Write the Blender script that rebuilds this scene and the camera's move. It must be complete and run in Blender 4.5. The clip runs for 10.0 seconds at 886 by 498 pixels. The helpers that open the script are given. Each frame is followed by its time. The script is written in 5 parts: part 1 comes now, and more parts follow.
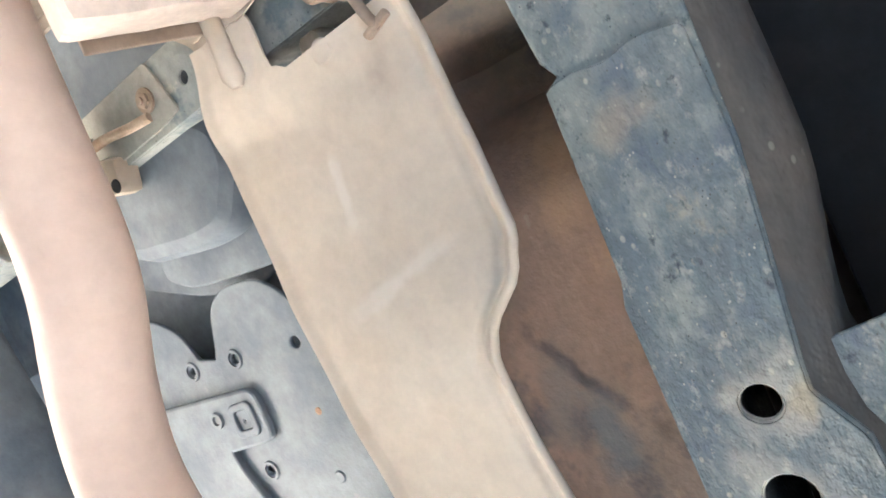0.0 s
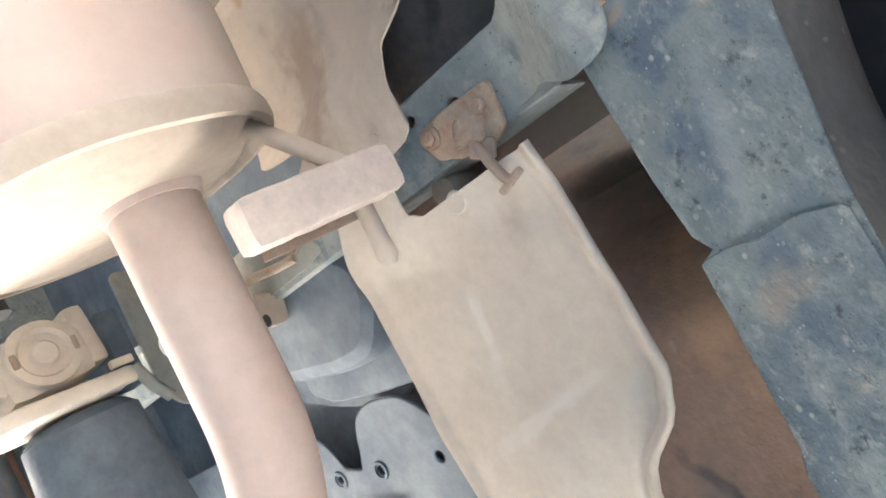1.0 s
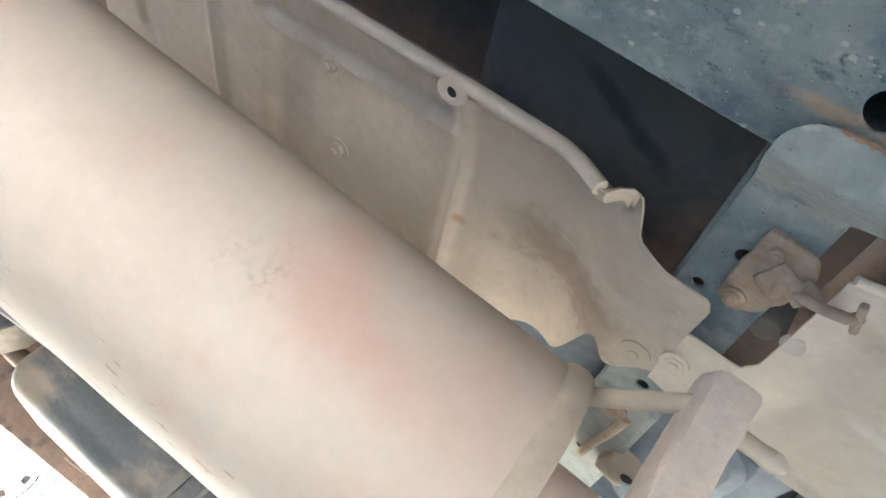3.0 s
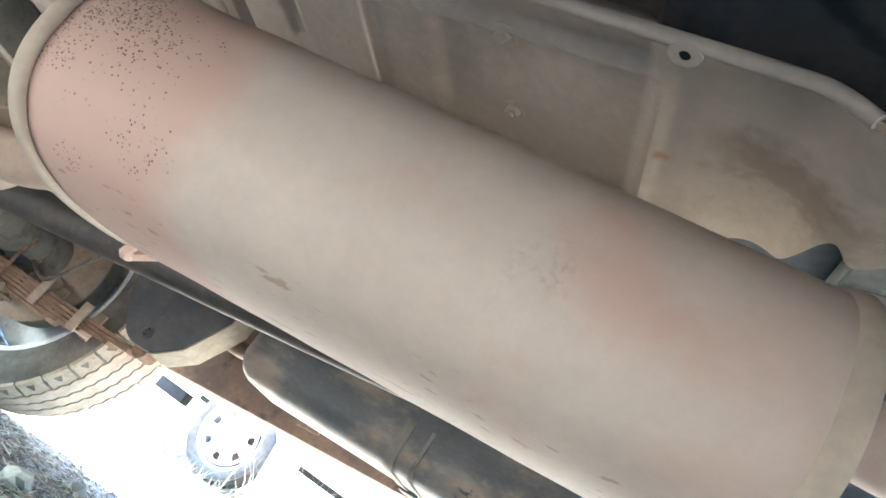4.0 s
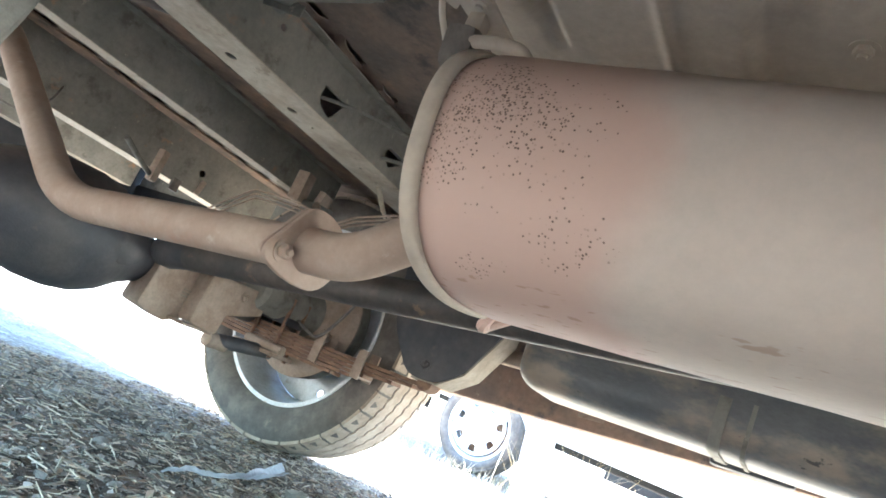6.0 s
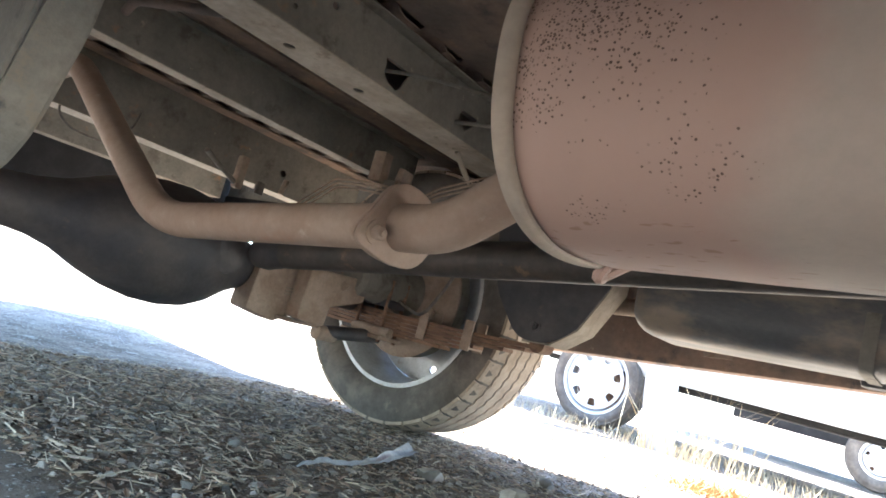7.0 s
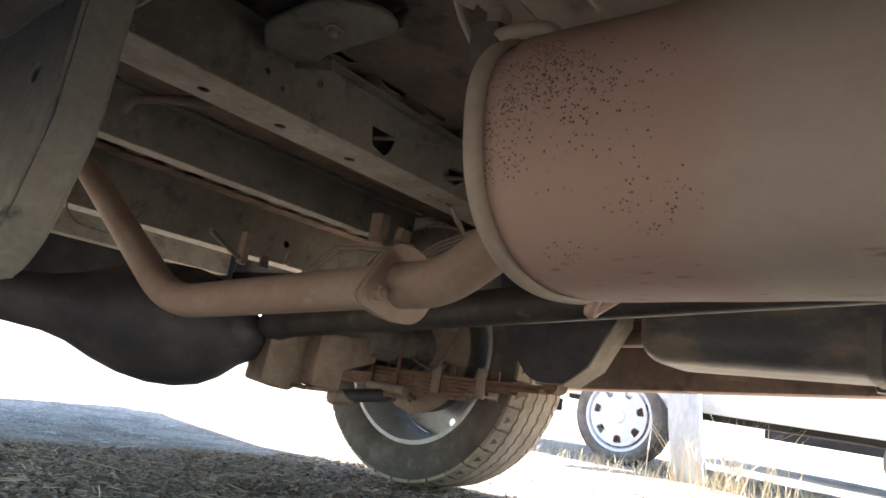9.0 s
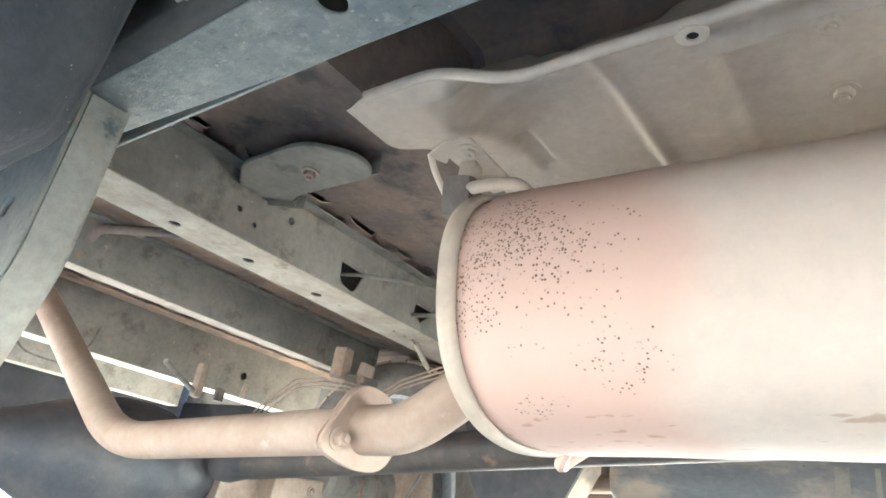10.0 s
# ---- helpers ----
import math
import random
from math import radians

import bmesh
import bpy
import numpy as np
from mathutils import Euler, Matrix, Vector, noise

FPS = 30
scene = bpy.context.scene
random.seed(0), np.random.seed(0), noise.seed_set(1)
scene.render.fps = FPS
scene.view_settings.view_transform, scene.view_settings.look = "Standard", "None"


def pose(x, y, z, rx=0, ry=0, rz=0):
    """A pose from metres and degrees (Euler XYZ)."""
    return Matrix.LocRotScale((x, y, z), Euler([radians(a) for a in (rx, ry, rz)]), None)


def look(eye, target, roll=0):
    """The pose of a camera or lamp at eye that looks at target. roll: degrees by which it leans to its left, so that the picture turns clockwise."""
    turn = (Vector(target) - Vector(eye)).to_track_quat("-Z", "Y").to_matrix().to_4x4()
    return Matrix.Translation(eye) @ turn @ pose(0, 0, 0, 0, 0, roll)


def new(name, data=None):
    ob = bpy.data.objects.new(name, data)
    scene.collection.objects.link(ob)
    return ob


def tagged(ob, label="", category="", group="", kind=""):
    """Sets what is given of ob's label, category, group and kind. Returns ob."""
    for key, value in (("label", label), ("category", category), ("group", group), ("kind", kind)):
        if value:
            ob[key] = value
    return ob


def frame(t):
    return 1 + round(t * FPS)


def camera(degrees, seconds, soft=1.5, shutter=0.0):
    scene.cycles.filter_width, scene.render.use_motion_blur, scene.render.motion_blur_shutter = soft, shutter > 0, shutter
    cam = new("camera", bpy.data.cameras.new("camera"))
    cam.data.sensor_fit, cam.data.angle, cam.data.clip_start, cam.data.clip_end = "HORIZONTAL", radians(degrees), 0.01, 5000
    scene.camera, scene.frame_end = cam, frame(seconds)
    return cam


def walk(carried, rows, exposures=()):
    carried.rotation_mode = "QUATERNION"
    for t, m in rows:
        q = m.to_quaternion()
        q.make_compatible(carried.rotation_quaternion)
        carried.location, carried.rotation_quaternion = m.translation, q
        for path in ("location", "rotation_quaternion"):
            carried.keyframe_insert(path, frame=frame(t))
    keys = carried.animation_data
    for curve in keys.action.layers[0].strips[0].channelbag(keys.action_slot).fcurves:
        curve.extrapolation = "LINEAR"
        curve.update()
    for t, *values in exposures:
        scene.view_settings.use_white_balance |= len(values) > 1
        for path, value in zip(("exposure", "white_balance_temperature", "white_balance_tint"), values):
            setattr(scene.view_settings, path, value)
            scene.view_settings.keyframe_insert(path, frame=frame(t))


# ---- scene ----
UNIT = 0.72  # metres to one unit of the plan in which all places below are given
cam = camera(68.73, 10.0, soft=1.7)
# seconds, eye (x ahead, y to the left, z up), yaw, pitch, roll
PATH = [
    (0, 0.2772, 0.0503, 0.4083, -2.01, 57.50, 63.87),
    (0.5, 0.2166, 0.0440, 0.3892, 3.52, 55.47, 67.36),
    (1, 0.1503, 0.0308, 0.3917, 7.98, 51.11, 67.19),
    (1.5, 0.0624, 0.0111, 0.4186, 8.12, 47.00, 57.90),
    (2, 0.0109, -0.0043, 0.4373, 9.40, 41.76, 50.40),
    (2.5, -0.0248, -0.0204, 0.4304, 13.98, 38.16, 49.49),
    (3, -0.0857, -0.0586, 0.4352, 20.61, 34.82, 47.95),
    (3.2, -0.0997, -0.0780, 0.4286, 22.70, 31.81, 45.88),
    (4.3, -0.2819, -0.1439, 0.3719, 24.20, 20.91, 34.71),
    (4.5, -0.3221, -0.1572, 0.3707, 25.42, 20.62, 34.09),
    (5, -0.4322, -0.1826, 0.3807, 28.64, 17.23, 30.48),
    (5.2, -0.4689, -0.1797, 0.3727, 29.81, 15.44, 28.27),
    (6.3, -0.5705, -0.1983, 0.3539, 34.24, 10.38, 21.81),
    (6.5, -0.5918, -0.1875, 0.3473, 34.50, 8.64, 19.90),
    (7, -0.5890, -0.1539, 0.3587, 39.90, 7.07, 15.18),
    (7.5, -0.5273, -0.0449, 0.3266, 40.12, 5.80, 8.73),
    (8, -0.4954, -0.0173, 0.3088, 35.47, 5.36, 5.90),
    (8.5, -0.5128, -0.0947, 0.3450, 40.34, 8.18, 6.73),
    (9, -0.5407, -0.1809, 0.3566, 41.56, 11.44, 9.21),
    (9.5, -0.5499, -0.1867, 0.3717, 40.94, 20.77, 9.41),
    (10, -0.5475, -0.1946, 0.3777, 40.17, 23.17, 10.15),
]
# seconds, stops, kelvin, tint
EXPOSURES = [(0, 6.6, 5450, 5), (1, 6.4, 5300, 4), (2.5, 6.05, 5100, -2), (3.2, 5.9, 5080, -2), (4.5, 5.0, 5050, -3), (5.2, 5.0, 5050, -3), (6.5, 4.5, 5150, 0), (7.0, 3.95, 5450, 4), (7.5, 3.15, 6000, 6), (8.0, 2.3, 6350, 7), (8.5, 2.45, 6300, 7), (9.0, 3.25, 5850, 5), (9.3, 4.5, 5150, -1), (9.5, 5.7, 4980, -4), (10, 6.15, 4980, -4)]
walk(cam, [(t, pose(x * UNIT, y * UNIT, z * UNIT, 90 + pitch, 0, yaw) @ pose(0, 0, 0, 0, 0, roll)) for t, x, y, z, yaw, pitch, roll in PATH], EXPOSURES)

# ---------------------------------------------------------------- light
SUN_AZ, SUN_EL = (-0.72, -0.60), 71.0
world = bpy.data.worlds.new("sky")
scene.world = world
world.use_nodes = True
wn = world.node_tree
sky = wn.nodes.new("ShaderNodeTexSky")
sky.sky_type = "NISHITA"
sky.sun_disc = False
sky.sun_elevation = radians(SUN_EL)
sky.sun_rotation = math.atan2(-SUN_AZ[0], -SUN_AZ[1])
wn.nodes["Background"].inputs["Strength"].default_value = 0.12
wn.links.new(sky.outputs["Color"], wn.nodes["Background"].inputs["Color"])
sun = new("sun", bpy.data.lights.new("sun", "SUN"))
sun.data.energy, sun.data.angle, sun.data.color = 5.0, radians(0.6), (1.0, 0.96, 0.90)
_h = math.hypot(*SUN_AZ)
sun.matrix_world = look((0, 0, 20), (20 * SUN_AZ[0] / _h / math.tan(radians(SUN_EL)), 20 * SUN_AZ[1] / _h / math.tan(radians(SUN_EL)), 0))


# ---------------------------------------------------------------- materials
def mat(name, c1, c2=None, scale=6.0, rough=0.75, metal=0.0, bump=0.15, grain=90.0, spots=(), stretch=(1, 1, 1), rvar=0.1, spec=0.4, grain_mix=0.55, dots=(), island=None):
    """Two-scale procedural surface: broad mottling c1/c2, fine grain, then spots = (colour, scale, low, high) laid over."""
    m = bpy.data.materials.new(name)
    m.use_nodes = True
    nt = m.node_tree
    N, Lk = nt.nodes, nt.links
    b = N["Principled BSDF"]
    geo = N.new("ShaderNodeNewGeometry")
    mp = N.new("ShaderNodeMapping")
    mp.inputs["Scale"].default_value = [v / UNIT for v in stretch]
    Lk.new(geo.outputs["Position"], mp.inputs["Vector"])

    def nz(sc, detail=6, ro=0.6):
        n = N.new("ShaderNodeTexNoise")
        n.inputs["Scale"].default_value, n.inputs["Detail"].default_value, n.inputs["Roughness"].default_value = sc, detail, ro
        Lk.new(mp.outputs["Vector"], n.inputs["Vector"])
        return n.outputs["Fac"]

    def ramp(src, lo, hi):
        r = N.new("ShaderNodeMapRange")
        r.interpolation_type = "SMOOTHSTEP"
        r.inputs["From Min"].default_value, r.inputs["From Max"].default_value = lo, hi
        Lk.new(src, r.inputs["Value"])
        return r.outputs["Result"]

    def mix(f, a, c):
        x = N.new("ShaderNodeMix")
        x.data_type = "RGBA"
        Lk.new(f, x.inputs["Factor"])
        for v, k in ((a, 6), (c, 7)):
            if isinstance(v, tuple):
                x.inputs[k].default_value = (*v, 1)
            else:
                Lk.new(v, x.inputs[k])
        return x.outputs[2]

    c2 = c2 or tuple(0.75 * v for v in c1)
    col = mix(ramp(nz(scale), 0.36, 0.66), c1, c2)
    fine = nz(grain, 3, 0.7)
    dark = N.new("ShaderNodeMix")
    dark.data_type, dark.blend_type = "RGBA", "MULTIPLY"
    dark.inputs["Factor"].default_value = grain_mix
    g = N.new("ShaderNodeMapRange")
    g.inputs["From Min"].default_value, g.inputs["From Max"].default_value, g.inputs["To Min"].default_value = 0.25, 0.7, 0.55
    Lk.new(fine, g.inputs["Value"])
    Lk.new(col, dark.inputs[6])
    Lk.new(g.outputs["Result"], dark.inputs[7])
    col = dark.outputs[2]
    for colour, sc, lo, hi in spots:
        col = mix(ramp(nz(sc, 5, 0.65), lo, hi), col, colour)
    for colour, sc, radius, lo, hi in dots:
        vor = N.new("ShaderNodeTexVoronoi")
        vor.inputs["Scale"].default_value = sc
        Lk.new(mp.outputs["Vector"], vor.inputs["Vector"])
        both = N.new("ShaderNodeMath")
        both.operation = "MULTIPLY"
        Lk.new(ramp(vor.outputs["Distance"], radius, radius * 0.55), both.inputs[0])
        Lk.new(ramp(nz(sc * 0.3, 3), lo, hi), both.inputs[1])
        col = mix(both.outputs[0], col, colour)
    Lk.new(col, b.inputs["Base Color"])
    r = N.new("ShaderNodeMapRange")
    r.inputs["To Min"].default_value, r.inputs["To Max"].default_value = max(0.05, rough - rvar), min(1, rough + rvar)
    Lk.new(nz(scale * 2.3), r.inputs["Value"])
    Lk.new(r.outputs["Result"], b.inputs["Roughness"])
    b.inputs["Metallic"].default_value = metal
    b.inputs["Specular IOR Level"].default_value = spec
    if bump:
        bp = N.new("ShaderNodeBump")
        bp.inputs["Strength"].default_value, bp.inputs["Distance"].default_value = bump, 0.004
        Lk.new(fine, bp.inputs["Height"])
        Lk.new(bp.outputs["Normal"], b.inputs["Normal"])
    if island:
        lo, hi = island
        rnd = N.new("ShaderNodeMapRange")
        rnd.inputs["To Min"].default_value, rnd.inputs["To Max"].default_value = lo, hi
        Lk.new(geo.outputs["Random Per Island"], rnd.inputs["Value"])
        tone = N.new("ShaderNodeVectorMath")
        tone.operation = "SCALE"
        Lk.new(col, tone.inputs[0])
        Lk.new(rnd.outputs["Result"], tone.inputs["Scale"])
        Lk.new(tone.outputs[0], b.inputs["Base Color"])
    return m


DUST = (0.51, 0.455, 0.385)
M_DUST = mat("dusty_sheet_metal", (0.495, 0.425, 0.335), (0.42, 0.355, 0.28), 4, 0.85, 0, 0.10, 45, [((0.38, 0.31, 0.235), 7, 0.58, 0.80), ((0.30, 0.22, 0.155), 23, 0.72, 0.82)], grain_mix=0.35)
M_SHIELD = mat("pale_dusty_shield", (0.61, 0.54, 0.44), (0.54, 0.47, 0.375), 4, 0.85, 0, 0.08, 45, [((0.44, 0.37, 0.30), 7, 0.60, 0.80), ((0.34, 0.26, 0.19), 23, 0.74, 0.82)], grain_mix=0.3)
M_MUF = mat("dusty_muffler_steel", (0.55, 0.472, 0.395), (0.50, 0.422, 0.348), 2.5, 0.66, 0.0, 0.06, 40, [((0.49, 0.35, 0.285), 4.2, 0.60, 0.76), ((0.46, 0.39, 0.32), 18, 0.66, 0.78)], grain_mix=0.28)
M_PIPE = mat("dusty_pipe_steel", (0.54, 0.455, 0.395), (0.50, 0.395, 0.335), 4, 0.7, 0, 0.06, 50, [((0.48, 0.32, 0.26), 6, 0.62, 0.76)], grain_mix=0.25)
M_TAIL = mat("brown_tail_pipe_steel", (0.41, 0.325, 0.255), (0.34, 0.25, 0.19), 6, 0.75, 0, 0.12, 60, [((0.36, 0.22, 0.15), 8, 0.60, 0.76), ((0.50, 0.43, 0.35), 14, 0.64, 0.78)], grain_mix=0.35)
M_RAIL = mat("weathered_frame_paint", (0.13, 0.16, 0.172), (0.24, 0.262, 0.24), 5, 0.65, 0, 0.55, 60, [((0.24, 0.26, 0.238), 18, 0.46, 0.68), ((0.10, 0.125, 0.15), 15, 0.50, 0.68), ((0.33, 0.30, 0.22), 16, 0.62, 0.78), ((0.29, 0.30, 0.265), 48, 0.54, 0.72), ((0.06, 0.075, 0.085), 55, 0.58, 0.72), ((0.10, 0.10, 0.09), 26, 0.64, 0.72)], (1, 1.4, 1), dots=[((0.36, 0.35, 0.285), 75, 0.26, 0.52, 0.64), ((0.36, 0.355, 0.31), 170, 0.22, 0.54, 0.66), ((0.07, 0.075, 0.075), 210, 0.22, 0.55, 0.64)])
M_GUSSET = mat("dusty_blue_green_steel", (0.33, 0.345, 0.315), (0.25, 0.275, 0.265), 9, 0.75, 0, 0.5, 60, [((0.15, 0.185, 0.20), 17, 0.55, 0.68), ((0.38, 0.375, 0.33), 24, 0.58, 0.70)], dots=[((0.09, 0.10, 0.10), 170, 0.22, 0.54, 0.62)])
M_MOUNT = mat("grey_green_mount_steel", (0.25, 0.265, 0.245), (0.33, 0.325, 0.285), 8, 0.8, 0, 0.25, 60, [((0.15, 0.165, 0.165), 10, 0.60, 0.74)])
M_FLOOR = mat("brown_underbody", (0.30, 0.205, 0.15), (0.20, 0.155, 0.125), 5, 0.85, 0, 0.3, 50, [((0.36, 0.24, 0.155), 6, 0.58, 0.74), ((0.085, 0.08, 0.078), 8, 0.54, 0.70), ((0.30, 0.25, 0.19), 19, 0.66, 0.76)])
M_BED = mat("dark_rusty_bed_steel", (0.19, 0.14, 0.11), (0.115, 0.098, 0.085), 5, 0.85, 0, 0.3, 50, [((0.27, 0.165, 0.105), 6, 0.58, 0.74), ((0.06, 0.056, 0.054), 8, 0.54, 0.70), ((0.21, 0.18, 0.14), 19, 0.66, 0.76)])
M_PLANK = mat("rusty_bed_strip", (0.24, 0.165, 0.115), (0.13, 0.10, 0.08), 6, 0.85, 0, 0.3, 40, [((0.34, 0.20, 0.11), 9, 0.58, 0.72), ((0.05, 0.045, 0.04), 11, 0.60, 0.72)])
M_PANEL = mat("blue_grey_underbody", (0.082, 0.106, 0.132), (0.145, 0.17, 0.19), 8, 0.7, 0, 0.2, 50, [((0.30, 0.285, 0.26), 8, 0.64, 0.78)])
M_BEAM = mat("dusty_bed_beam", (0.175, 0.168, 0.142), (0.225, 0.212, 0.178), 7, 0.8, 0, 0.25, 50, [((0.11, 0.10, 0.08), 9, 0.54, 0.70), ((0.29, 0.175, 0.10), 10, 0.62, 0.76), ((0.34, 0.305, 0.24), 24, 0.64, 0.74)])
M_FLANGE = mat("pale_dusty_lit_steel", (0.38, 0.335, 0.265), (0.28, 0.24, 0.185), 9, 0.85, 0, 0.2, 50, [((0.19, 0.155, 0.115), 14, 0.58, 0.72), ((0.29, 0.19, 0.12), 22, 0.66, 0.76)])
M_DARK = mat("oily_black_steel", (0.045, 0.047, 0.055), (0.085, 0.08, 0.078), 6, 0.55, 0.0, 0.2, 50, [((0.14, 0.11, 0.08), 8, 0.64, 0.78)])
M_SHAFT = mat("dark_driveshaft_steel", (0.07, 0.065, 0.06), (0.12, 0.10, 0.085), 8, 0.55, 0.2, 0.2, 60, [((0.24, 0.16, 0.10), 10, 0.64, 0.76)])
M_RUST = mat("rusty_steel", (0.42, 0.29, 0.20), (0.30, 0.185, 0.12), 30, 0.9, 0, 0.5, 120, [((0.50, 0.40, 0.30), 36, 0.54, 0.68), ((0.20, 0.09, 0.045), 48, 0.62, 0.72)])
M_RUSTDUST = mat("dusty_rusted_steel", (0.42, 0.335, 0.255), (0.36, 0.26, 0.18), 26, 0.9, 0, 0.5, 120, [((0.36, 0.20, 0.11), 40, 0.56, 0.68), ((0.20, 0.10, 0.055), 55, 0.66, 0.74)])
M_TAN = mat("tan_dusty_bracket", (0.37, 0.295, 0.23), (0.28, 0.21, 0.155), 10, 0.85, 0, 0.2, 70, [((0.18, 0.11, 0.07), 14, 0.62, 0.74)])
M_LEAF = mat("rusty_spring_steel", (0.26, 0.16, 0.10), (0.16, 0.10, 0.07), 16, 0.8, 0.1, 0.25, 80, [((0.40, 0.28, 0.18), 18, 0.62, 0.74)], (1, 1, 3))
M_RUB = mat("grey_dusty_rubber", (0.11, 0.098, 0.085), (0.19, 0.165, 0.14), 9, 0.85, 0, 0.15, 60, [((0.22, 0.18, 0.14), 12, 0.62, 0.76)])
# Tread paler than the tyre: sandy dust plus bounced light in the colour.
M_TREAD = mat("sandy_lit_tread", (0.44, 0.36, 0.27), (0.32, 0.255, 0.19), 12, 0.9, 0, 0.2, 60)
M_BLOCK = mat("dust_caked_rubber", (0.61, 0.53, 0.455), (0.54, 0.46, 0.39), 8, 0.9, 0, 0.15, 60)
M_RIM = mat("silver_rim_paint", (0.62, 0.63, 0.64), (0.50, 0.50, 0.49), 9, 0.4, 0.15, 0.05, 60, [((0.30, 0.22, 0.15), 14, 0.62, 0.74)])
M_TANK = mat("grey_tank_plastic", (0.10, 0.105, 0.11), (0.15, 0.15, 0.145), 4, 0.5, 0, 0.15, 60, [((0.26, 0.215, 0.165), 5, 0.48, 0.70), ((0.07, 0.065, 0.06), 26, 0.64, 0.72)], (0.7, 1, 1.4))
M_WHITE = mat("white_car_paint", (0.80, 0.80, 0.80), (0.74, 0.74, 0.73), 3, 0.3, 0, 0.02, 60)
M_POST = mat("weathered_post_concrete", (0.50, 0.50, 0.50), (0.40, 0.40, 0.39), 9, 0.9, 0, 0.4, 70, (), (1, 1, 0.2))
# Black trim; also stands in for deep shade outside the rail and in holes.
M_BLACK = mat("black_trim_and_shade", (0.014, 0.014, 0.016), (0.024, 0.024, 0.025), 8, 0.65, 0, 0.1, 60, spec=0.2)
M_HANG = mat("green_tan_bracket_paint", (0.37, 0.35, 0.29), (0.29, 0.285, 0.245), 9, 0.75, 0, 0.3, 60, [((0.33, 0.29, 0.22), 15, 0.58, 0.70), ((0.09, 0.10, 0.10), 12, 0.62, 0.74)])
# Outer web: brown dirt, darkened further with the shade of that side.
M_WEB = mat("brown_shaded_web", (0.085, 0.082, 0.075), (0.14, 0.125, 0.105), 7, 0.8, 0, 0.4, 50, [((0.06, 0.066, 0.07), 9, 0.54, 0.70), ((0.18, 0.155, 0.125), 10, 0.62, 0.76)], (0.6, 1, 1), dots=[((0.20, 0.19, 0.16), 95, 0.22, 0.54, 0.64)])
M_LINER = mat("scuffed_black_rubber", (0.045, 0.05, 0.055), (0.075, 0.08, 0.082), 7, 0.7, 0, 0.4, 70, [((0.14, 0.145, 0.14), 13, 0.64, 0.76)], dots=[((0.36, 0.36, 0.33), 130, 0.20, 0.58, 0.66)])
M_WIRE = mat("dusty_cable", (0.12, 0.11, 0.10), (0.22, 0.19, 0.16), 20, 0.7, 0, 0.1, 90)
M_ALLOY = mat("white_alloy_paint", (0.72, 0.73, 0.74), (0.64, 0.65, 0.66), 9, 0.35, 0.1, 0.03, 60)
M_BOARD = mat("crumbling_pale_board", (0.62, 0.58, 0.51), (0.46, 0.42, 0.36), 16, 0.9, 0, 0.6, 60, [((0.14, 0.11, 0.085), 60, 0.56, 0.62)])
M_SCRAP = mat("white_plastic_scrap", (0.62, 0.60, 0.56), (0.45, 0.42, 0.38), 14, 0.6, 0, 0.2, 60)
M_SOIL = mat("dry_soil", (0.34, 0.26, 0.185), (0.19, 0.135, 0.09), 4.5, 0.95, 0, 1.0, 60, [((0.52, 0.44, 0.35), 10, 0.58, 0.70), ((0.10, 0.07, 0.05), 30, 0.54, 0.62), ((0.64, 0.57, 0.47), 75, 0.58, 0.64), ((0.08, 0.055, 0.04), 110, 0.60, 0.66)])
M_STONE = mat("grey_brown_stone", (0.46, 0.39, 0.31), (0.34, 0.28, 0.215), 12, 0.9, 0, 0.4, 90, island=(0.25, 1.6))
M_STRAW = mat("dry_straw", (0.64, 0.52, 0.36), (0.45, 0.35, 0.23), 14, 0.85, 0, 0.1, 90, island=(0.2, 1.5))
M_LITTER = mat("dry_leaf_litter", (0.52, 0.38, 0.26), (0.28, 0.18, 0.11), 20, 0.9, 0, 0.2, 90, island=(0.12, 1.7))
M_WEED = mat("dry_weed_stalk", (0.56, 0.47, 0.30), (0.42, 0.34, 0.22), 10, 0.85, 0, 0.1, 90)
M_ORANGE = mat("dry_orange_grass", (0.50, 0.26, 0.10), (0.36, 0.20, 0.09), 10, 0.85, 0, 0.1, 90)


